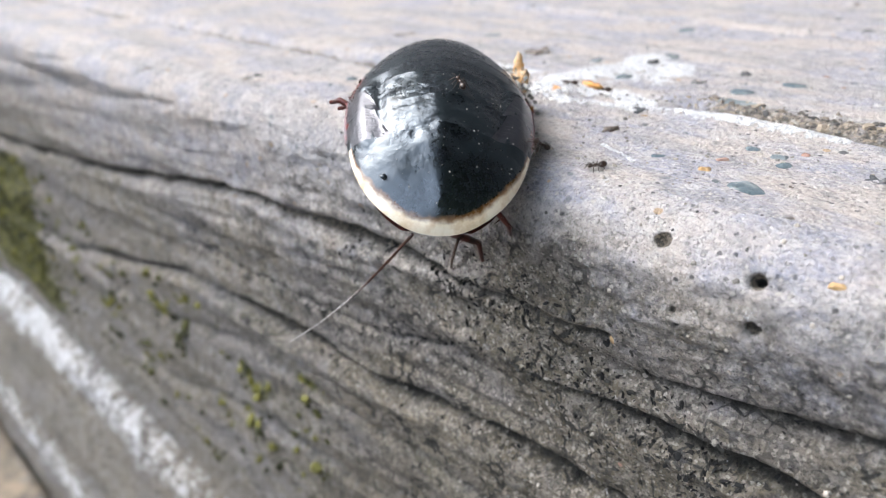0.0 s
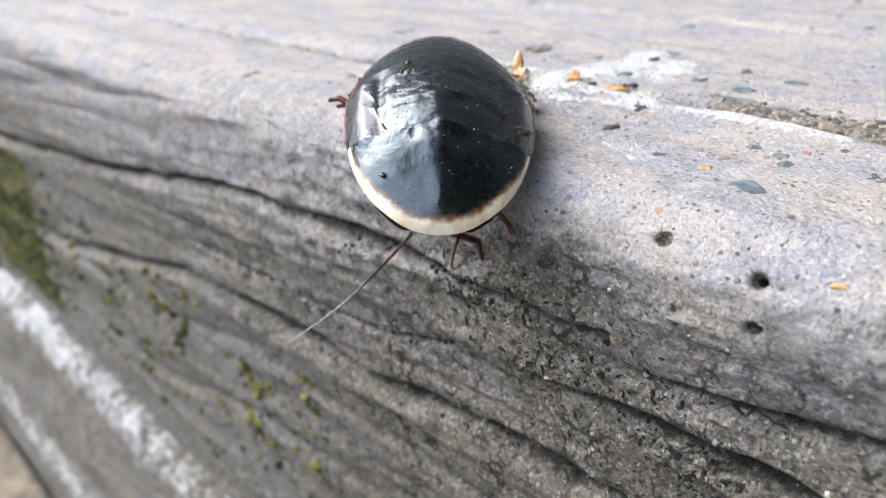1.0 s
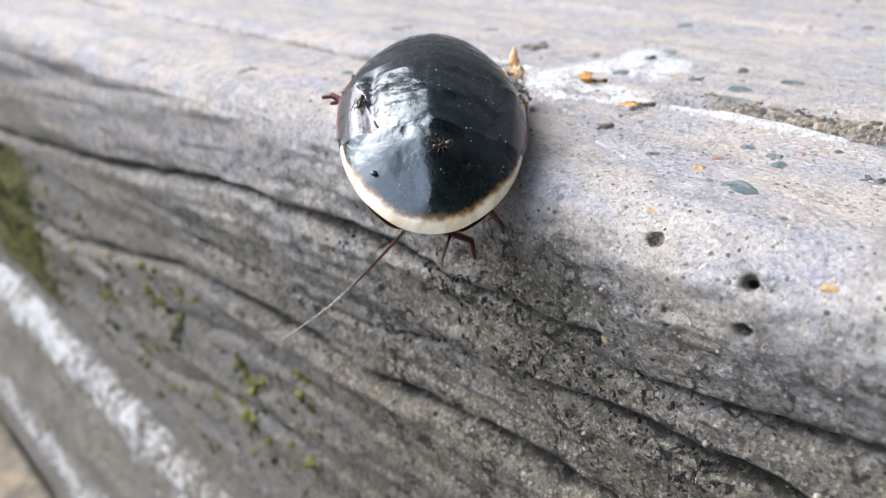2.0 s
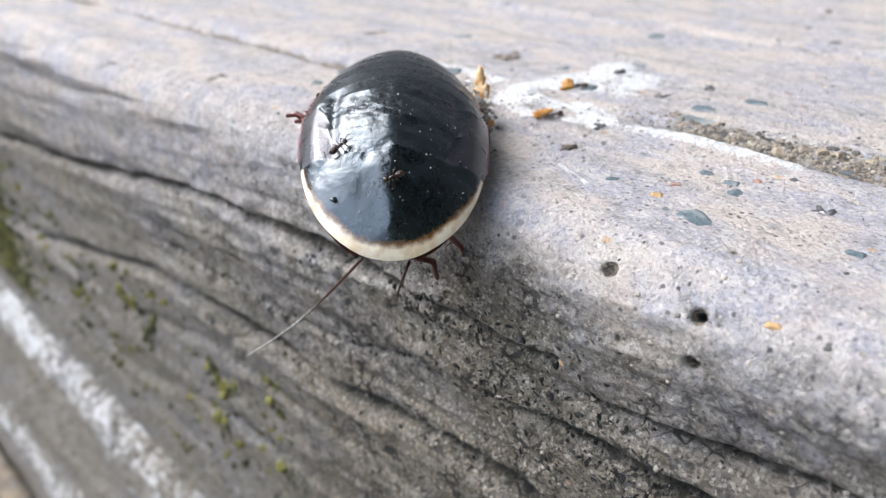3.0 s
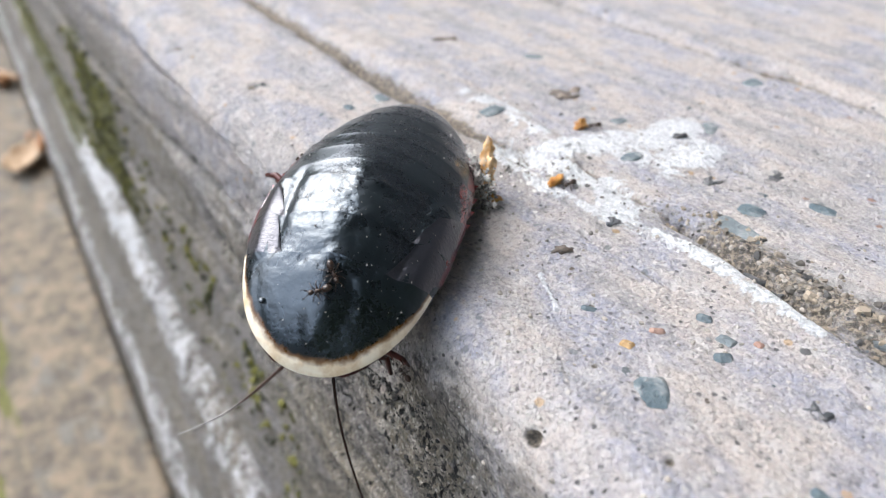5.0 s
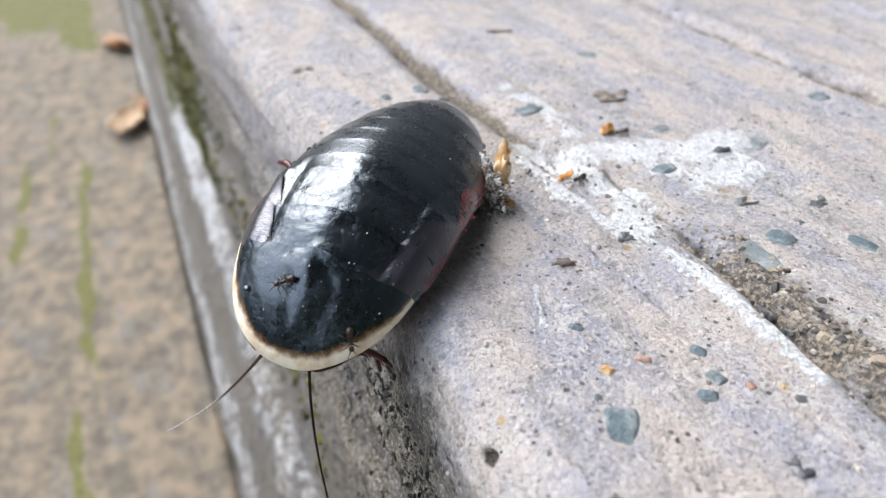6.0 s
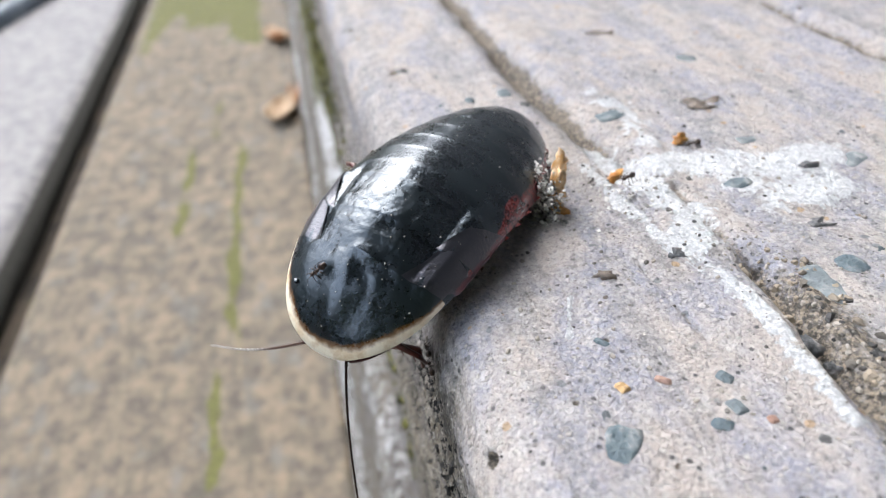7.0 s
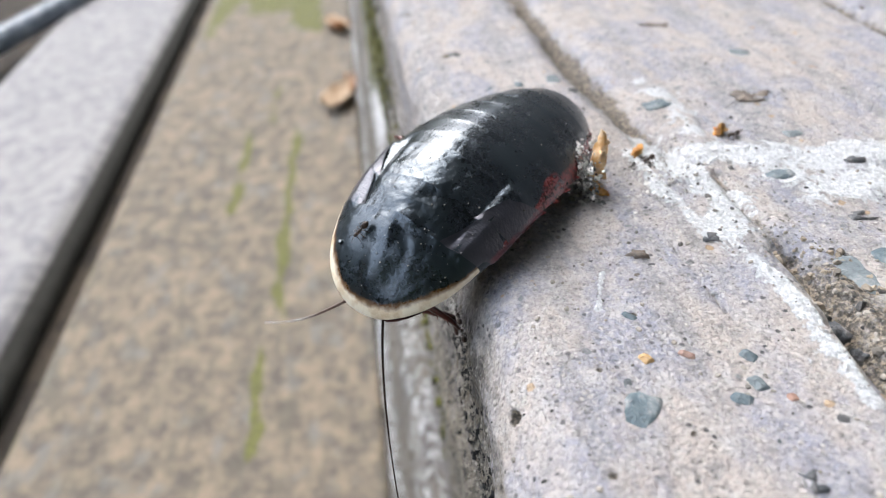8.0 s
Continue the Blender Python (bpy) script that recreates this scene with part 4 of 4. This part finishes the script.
tagged(scattered("sand_grit", [(rng_spots.uniform(-2.5, 3.2), rng_spots.uniform(face(-2.6), tread(3.2))) for _ in range(900)] +
                 [(rng_spots.uniform(0.2, 3.4), tread(2.18) + rng_spots.gauss(0, 0.13)) for _ in range(420)], (0.005, 0.024), GRIT, 2),
       "loose pale and dark sand grains on the step", "grit")
CRUST = grit_material("black_crust", (0.004, 0.004, 0.004), (0.012, 0.011, 0.010), (0.04, 0.037, 0.032))
GROOVE_SPOTS = []
for line, _, _, _ in GROOVES[6:12]:
    for (x0, q0), (x1, q1) in zip(line[:-1], line[1:]):
        if x1 > -4 and x0 < 3.5:
            for _ in range(int(26 * min(x1 - x0, 3))):
                t = rng_spots.random()
                GROOVE_SPOTS.append((x0 + t * (x1 - x0), q0 + t * (q1 - q0) + rng_spots.gauss(0, 0.05)))
tagged(scattered("dark_crust", GROOVE_SPOTS + [(rng_spots.gauss(0.6, 1.2), face(-0.7 - abs(rng_spots.gauss(0.4, 0.6)))) for _ in range(260)] +
                 [(-0.3 + 2.9 * k / 620 + rng_spots.gauss(0, 0.2), face(-1.02 - 0.75 * k / 620 + rng_spots.gauss(0, 0.2))) for k in range(620)] +
                 [(x0 + rng_spots.gauss(0, 0.12), face(z0) + rng_spots.gauss(0, 0.05)) for x0, z0 in ((-0.2, -1.05), (0.05, -1.1), (-1.4, -1.15), (-0.9, -1.05), (1.75, -1.55), (2.1, -1.5), (0.7, -1.5), (-0.95, -2.5)) for _ in range(30)],
                 (0.007, 0.036), CRUST, 8, 1.4, 0.7, 0.4),
       "curled black flakes of crust on the weathered face", "crust")
tagged(scattered("white_grit", [(-0.30 + rng_spots.gauss(0, 0.07), tread(1.02) + rng_spots.gauss(0, 0.06)) for _ in range(40)] +
                 [(rng_spots.gauss(-0.45, 0.25), tread(1.75) + rng_spots.gauss(0, 0.22)) for _ in range(120)], (0.008, 0.03), PALE_GRIT, 3, 0.9),
       "pale crumbly grit around the insect's tail", "grit")
MOSS_NESTS = [(rng_spots.uniform(-10.5, -2.4), rng_spots.uniform(-6.6, -3.3)) for _ in range(46)]
tagged(scattered("moss", [(mx + rng_spots.gauss(0, 0.13), face(mz) + rng_spots.gauss(0, 0.13)) for mx, mz in
                          ((-8.05, -5.63), (-6.17, -4.36), (-5.9, -4.1), (-5.14, -5.24), (-4.23, -4.86), (-4.07, -3.94), (-3.69, -4.01), (-2.54, -3.31), (-9.49, -5.76)) for _ in range(14)] +
                 [(mx + rng_spots.gauss(0, 0.28), face(mz) + rng_spots.gauss(0, 0.10)) for mx, mz in MOSS_NESTS for _ in range(5)] +
                 [(rng_spots.gauss(-14.2, 1.5), face(-rng_spots.uniform(2.6, 6.3))) for _ in range(1500)] +
                 [(-rng_spots.uniform(18, 46), face(-rng_spots.uniform(6.5, 7.5))) for _ in range(1100)], (0.014, 0.095), MOSS, 5, 0.8, 1.0),
       "olive green moss tufts on the step's face", "moss")


def heap_on_tail():
    """Pale grit clinging to the insect's hind edge."""
    pieces = []
    rng = random.Random(12)
    for _ in range(420):
        c = Vector((-0.37 + rng.gauss(0, 0.07), 1.04 + rng.gauss(0, 0.045), abs(rng.gauss(0.15, 0.09)) + 0.01))
        r = 0.005 + 0.017 * rng.random() ** 1.8
        v, f = lump(r, r * rng.uniform(0.5, 0.9), r * rng.uniform(0.5, 0.9), rng.randint(1, 900), 1.5, 4, 6, 0.8)
        pieces.append(([tuple(Vector(p) + c) for p in v], f))
    ob = part("grit_clump", joined(*pieces), PALE_GRIT, smooth_shade=False)
    return tagged(ob, "clump of pale grit beside the insect's tail", "grit", kind="stuff")


heap_on_tail()


def crumb(label, a, b, c, seed, material, m):
    ob = part("crumb", lump(a, b, c, seed, 1.1, 9, 11), material, at=m)
    return tagged(ob, label, "crumb", "crumbs near the insect")


crumb("upright orange crumb leaning on pale grit", 0.065, 0.05, 0.165, 15, PALE_CRUMB, at_cm(-0.46, 1.18, 0.165, 8, 14, 30))
crumb("pale tan tip of an upright crumb", 0.05, 0.035, 0.11, 26, PALE_CRUMB, at_cm(-0.485, 1.20, 0.32, 4, 16, 70))
crumb("small orange crumb lying on the concrete", 0.07, 0.04, 0.035, 7, ORANGE, step_place(-0.36, tread(1.16), -0.02, 40))
CRUMB_A = crumb("orange-brown crumb carried over the concrete", 0.075, 0.035, 0.03, 8, ORANGE, step_place(-0.33, tread(2.05), -0.02))
CRUMB_B = crumb("orange crumb carried over the white bloom", 0.06, 0.05, 0.05, 9, ORANGE, step_place(-0.58, tread(1.88), -0.02))

# ---- ants ----
ANT = plain("black_brown_ant", (0.018, 0.009, 0.006), (0.055, 0.03, 0.018), 60.0, 0.3)


def build_ant():
    ant = tagged(new("ant"), "tiny black-brown ant beside the insect", "ant", "ants around the insect")

    def small(g):
        return [tuple(0.92 * c for c in p) for p in g[0]], g[1]

    def blob(name, x, z, a, b, c, seed):
        v, f = lump(a, b, c, seed, 0.08, 6, 8)
        return part(name, small(([(p[0] + x, p[1], p[2] + z) for p in v], f)), ANT, ant)

    blob("gaster", -0.052, 0.030, 0.036, 0.024, 0.024, 1)
    blob("thorax", 0.005, 0.030, 0.026, 0.013, 0.013, 2)
    head = blob("head", 0.047, 0.032, 0.020, 0.018, 0.016, 3)
    for side in (-1, 1):
        part("feeler", small(tube([(0.06, 0.008 * side, 0.036), (0.085, 0.024 * side, 0.045), (0.108, 0.030 * side, 0.03)], [0.003, 0.0025, 0.002], 5)), ANT, head)
        for k, x in enumerate((0.018, 0.005, -0.008)):
            out = (0.035, 0.0, -0.04)[k]
            part("leg", small(tube([(x, 0.008 * side, 0.028), (x + out * 0.5, 0.035 * side, 0.045), (x + out, 0.065 * side, 0.0)], [0.0045, 0.0035, 0.002], 5)), ANT, ant)
    return ant


ANT_CLIMBER = build_ant()
ANT_RESTING = copy_thing(ANT_CLIMBER, Matrix())
ANT_RUNNER = copy_thing(ANT_CLIMBER, Matrix())
ANT_HIDING = copy_thing(ANT_CLIMBER, Matrix())
ANT_CARRIER = copy_thing(ANT_CLIMBER, Matrix())
ANT_HAULER = copy_thing(ANT_CLIMBER, Matrix())

# ---- the lower level's small things and what closes the place ----
LEAF = plain("dry_leaf", (0.30, 0.19, 0.10), (0.50, 0.36, 0.23), 3.0, 0.6, 0.05)
TWIG = plain("rusty_leaf_stem", (0.22, 0.09, 0.03), (0.40, 0.18, 0.06), 4.0, 0.6, 0.04)


def build_leaf():
    leaf = tagged(new("dry_leaf"), "curled tan and rust dry leaf against the riser", "leaf")
    leaf.matrix_basis = at_cm(-34.4, -2.4, LOW + 0.1, 0, 0, 160)
    leaf.scale = (0.95, 0.95, 0.95)
    u, v = np.meshgrid(np.linspace(-1, 1, 24), np.linspace(-1, 1, 11), indexing="ij")
    wide = 0.8 * np.sqrt(np.maximum(1 - u ** 2, 0.0)) * (1 - 0.25 * u) * (1 + 0.5 * fbm(u * 2.5, 0 * u + 3.0, 9))
    z = 0.25 + 0.55 * v ** 2 * wide + 0.3 * u ** 2 + 0.3 * fbm(u * 2.5, v * 2.5, 6)
    top = np.stack([1.7 * u, v * wide, z], -1).reshape(-1, 3)
    low = top - (0, 0, 0.06)
    n = len(top)
    skin = grid_faces(24, 11)
    ring = list(range(11)) + [i * 11 + 10 for i in range(1, 24)] + [253 + j for j in range(9, -1, -1)] + [i * 11 for i in range(22, 0, -1)]
    part("blade", (np.concatenate([top, low]), flipped(skin) + [[k + n for k in f] for f in skin] + [[a, b, b + n, a + n] for a, b in zip(ring, ring[1:] + ring[:1])]), LEAF, leaf)
    part("stem", tube([(1.6, 0, 0.4), (2.4, 0.3, 0.7), (3.1, 0.2, 0.5)], [0.12, 0.1, 0.06]), TWIG, leaf)
    part("curl", ([(p[0] + 1.2, p[1] - 0.9, p[2] + 0.7) for p in lump(0.9, 0.45, 0.5, 4, 0.6)[0]], lump(0.9, 0.45, 0.5, 4, 0.6)[1]), TWIG, leaf, "rust-brown curled lobe")
    return leaf


DRY_LEAF = build_leaf()
tagged(copy_thing(DRY_LEAF, at_cm(-47.6, -2.4, LOW + 0.1, 0, 0, 40) @ Matrix.Diagonal((0.8, 0.8, 0.8, 1))), "small curled brown dry leaf near the moss")
PIPE = plain("weathered_blue_pipe", (0.10, 0.13, 0.17), (0.24, 0.29, 0.34), 1.5, 0.45, 0.02)
pipe = part("pipe", tube([(-100, -12.6, -13.6), (-62.6, -24.6, -13.6), (-51.4, -27.9, -13.6), (-30, -34.5, -13.6), (10, -47, -13.6)], [0.9] * 5, 16), PIPE)
tagged(pipe, "dull blue weathered pipe lying beyond the slabs", "pipe")


def closing_wall(name, corners, material, label):
    (x0, y0), (x1, y1), top = corners
    way = Vector((x1 - x0, y1 - y0, 0)).normalized()
    side = Vector((-way.y, way.x, 0)) * 12
    base = [(x0, y0), (x1, y1), (x1 + side.x, y1 + side.y), (x0 + side.x, y0 + side.y)]
    verts = [(x, y, -16.0) for x, y in base] + [(x, y, top) for x, y in base]
    faces = [[3, 2, 1, 0], [4, 5, 6, 7]] + [[k, (k + 1) % 4, (k + 1) % 4 + 4, k + 4] for k in range(4)]
    return tagged(part(name, (verts, faces), material, smooth_shade=False), label, "wall", kind="structure")


WALL = plain("dull_house_wall", (0.09, 0.09, 0.092), (0.15, 0.148, 0.148), 0.05, 0.8, 0.1)
HEDGE = plain("dark_green_planting", (0.012, 0.022, 0.010), (0.05, 0.075, 0.03), 0.12, 0.8, 2.0)
closing_wall("wall_north", ((-420, 100), (400, 100), 285), WALL, "plain dull house wall beside the step")


def build_roof(name, x0, x1, front, label):
    """An unseen plain roof underside over the step, with a fascia along its front."""
    profile = [(112, 300), (front + 9, 300), (front + 5, 292), (front, 292), (front, 322), (112, 322)]
    verts = [(x, y, z) for x in (x0, x1) for y, z in profile]
    n = len(profile)
    faces = [list(range(n)), list(range(n, 2 * n))[::-1]] + [[(k + 1) % n, k, k + n, (k + 1) % n + n] for k in range(n)]
    return tagged(part(name, (verts, faces), WALL, smooth_shade=False), label, "ceiling", kind="structure")


# unseen roof, added to keep overhead sky out of the back's reflections
build_roof("ceiling", -56.0, 330.0, -205.0, "unseen dull roof added over the step to darken reflections")
build_roof("ceiling_eave", -420.0, -56.2, 26.0, "plain dull underside of the eave along the wall")
# unseen wall, added to cut low sky light on the step's face
closing_wall("wall_south", ((400, -240), (-420, -240), 85), HEDGE, "unseen dark wall added across the garden to dim the step's face")
# unseen wall, added behind the camera to darken what the shield reflects
closing_wall("wall_east", ((220, 99), (220, -239), 215), HEDGE, "unseen dark wall added at the near end to darken reflections")
closing_wall("wall_west", ((-300, -239), (-300, 99), 125), HEDGE, "plain dark green planted wall at the garden's end")


def skin_pose(u, v, toward):
    """A pose on the insect's back, heading towards the given u, v."""
    here, right, ahead = (Vector(bug_skin(a, b)) for a, b in ((u, v), (u, v + 0.03), (u + 0.03, v)))
    up = (ahead - here).cross(right - here).normalized()
    goal = Vector(bug_skin(*toward)) - here
    x = (goal - up * goal.dot(up)).normalized()
    turn = Matrix((x, up.cross(x), up)).transposed().to_4x4()
    return BUG @ Matrix.Translation((here + up * 0.012) * K) @ turn


def tread_crumbs():
    for ob, ant, line in ((CRUMB_A, ANT_CARRIER, ((0.0, -0.33, 2.05), (1.0, -0.12, 2.13), (2.3, 0.37, 1.60), (2.5, 0.25, 1.57), (3.5, -0.28, 1.63), (4.5, -0.26, 1.70), (6.5, -0.56, 1.74), (8.0, -0.81, 1.62))),
                          (CRUMB_B, ANT_HAULER, ((0.0, -0.58, 1.88), (1.0, -0.50, 2.05), (2.5, -0.38, 2.26), (3.5, -0.59, 2.57), (4.5, -0.88, 2.61), (6.5, -1.04, 2.51), (8.0, -1.05, 2.44)))):
        walk(ob, [(t, step_place(x, tread(y), -0.025, 20 * k)) for k, (t, x, y) in enumerate(line)])
        walk(ant, [(t, step_place(x + 0.10, tread(y) + 0.06, -0.005, 200 + 15 * k)) for k, (t, x, y) in enumerate(line)])


def ant_walks():
    climb = [(0.0, 0.405, 0.17), (0.2, 0.32, 0.11), (0.4, 0.235, 0.05), (0.6, 0.18, -0.07), (0.8, 0.165, -0.19), (1.0, 0.26, -0.36), (1.2, 0.385, -0.50), (1.7, 0.42, -0.68), (2.3, 0.45, -0.79),
             (2.6, 0.505, -0.71), (2.8, 0.56, -0.64), (3.0, 0.61, -0.55), (3.2, 0.58, -0.38), (3.4, 0.56, -0.22), (3.7, 0.68, -0.06), (4.2, 0.745, 0.05), (5.2, 0.76, 0.10), (5.6, 0.84, 0.40), (5.9, 0.86, 0.75), (6.1, 0.85, 0.97)]
    rows = []
    for k, (t, u, v) in enumerate(climb):
        n = climb[min(k + 1, len(climb) - 1)]
        rows.append((t, skin_pose(u, v, (n[1] + 1e-3, n[2]) if k + 1 < len(climb) else (u + 0.05, v))))
    rows += [(6.3, step_place(0.36, face(-0.42), -0.005, 200)), (8.0, step_place(0.25, face(-0.5), -0.005, 190))]
    walk(ANT_CLIMBER, rows)
    walk(ANT_RESTING, [(0.0, skin_pose(0.50, 0.97, (0.7, 0.9))), (1.0, skin_pose(0.55, 0.85, (0.7, 0.5))), (1.6, skin_pose(0.70, 0.40, (0.75, 0.1))), (2.3, skin_pose(0.82, 0.02, (0.83, -0.2))), (5.2, skin_pose(0.82, 0.0, (0.83, -0.2))), (6.5, skin_pose(0.80, -0.30, (0.83, -0.5))), (8.0, skin_pose(0.78, -0.36, (0.83, -0.5)))])
    walk(ANT_RUNNER, [(t, step_place(x, q, -0.005, a)) for t, x, q, a in ((0.0, 0.78, tread(0.46), 240), (0.1, 0.84, -0.12, 245), (0.2, 0.90, -0.38, 250), (0.35, 0.90, -0.50, 235), (0.5, 0.86, face(-0.42), 220), (0.7, 0.80, face(-0.50), 215),
                                                                 (1.0, 0.72, face(-0.55), 200), (1.3, 0.55, face(-0.60), 190), (8.0, 0.30, face(-0.62), 180))])
    walk(ANT_HIDING, [(t, step_place(x, q, -0.005, a)) for t, x, q, a in ((0.0, 0.27, tread(0.56), 160), (0.5, 0.27, tread(0.50), 175), (1.0, 0.12, tread(0.42), 190), (8.0, 0.0, tread(0.40), 190))])


# ---- motion of the small things ----


def motions():
    swing = [(0.0, (-0.70, -0.15, -0.70)), (3.5, (-0.69, -0.15, -0.70)), (4.5, (-0.69, -0.16, -0.70)), (5.0, (-0.60, -0.32, -0.72)), (5.2, (-0.48, -0.50, -0.72)),
             (5.7, (-0.55, -0.30, -0.78)), (6.3, (-0.46, -0.50, -0.73)), (6.5, (-0.53, -0.24, -0.81)), (6.7, (-0.46, -0.48, -0.74)), (6.9, (-0.55, -0.27, -0.79)), (7.0, (-0.69, -0.50, -0.52)),
             (7.1, (-0.66, -0.66, -0.36)), (7.3, (-0.50, -0.30, -0.81)), (7.5, (-0.60, -0.77, -0.23)), (7.7, (-0.55, -0.33, -0.77)), (8.0, (-0.64, -0.48, -0.60))]
    walk(FEELER_RIGHT, [(t, feeler_pose(FEELER_RIGHT, way)) for t, way in swing])
    root = Matrix.Translation(FEELER_LEFT.matrix_basis.translation) @ BUG.to_3x3().inverted().to_4x4()
    droop = Vector((0.62, -0.28, -1.2))

    def aim(way):
        return root @ droop.rotation_difference(Vector(way)).to_matrix().to_4x4()

    chord = Vector((1.47, -0.03, -1.05))

    def point(way):
        return root @ chord.rotation_difference(Vector(way)).to_matrix().to_4x4()

    rows = [(t, point(way)) for t, way in ((0.0, (0.64, -0.60, 0.44)), (3.5, (0.64, -0.58, 0.46)), (4.0, (0.64, -0.53, 0.50)), (4.2, (0.67, -0.49, 0.45)), (4.5, (0.73, -0.42, 0.35)), (4.7, (0.80, -0.30, 0.0)))]
    rows += [(t, aim(way)) for t, way in ((5.0, (0.62, -0.30, -1.15)), (5.2, droop), (6.5, (0.45, -0.28, -1.25)), (7.0, (0.5, -0.28, -1.2)), (7.5, (0.38, -0.34, -1.25)), (8.0, (0.66, -0.24, -1.15)))]
    walk(FEELER_LEFT, rows)
    tread_crumbs()
    ant_walks()


motions()
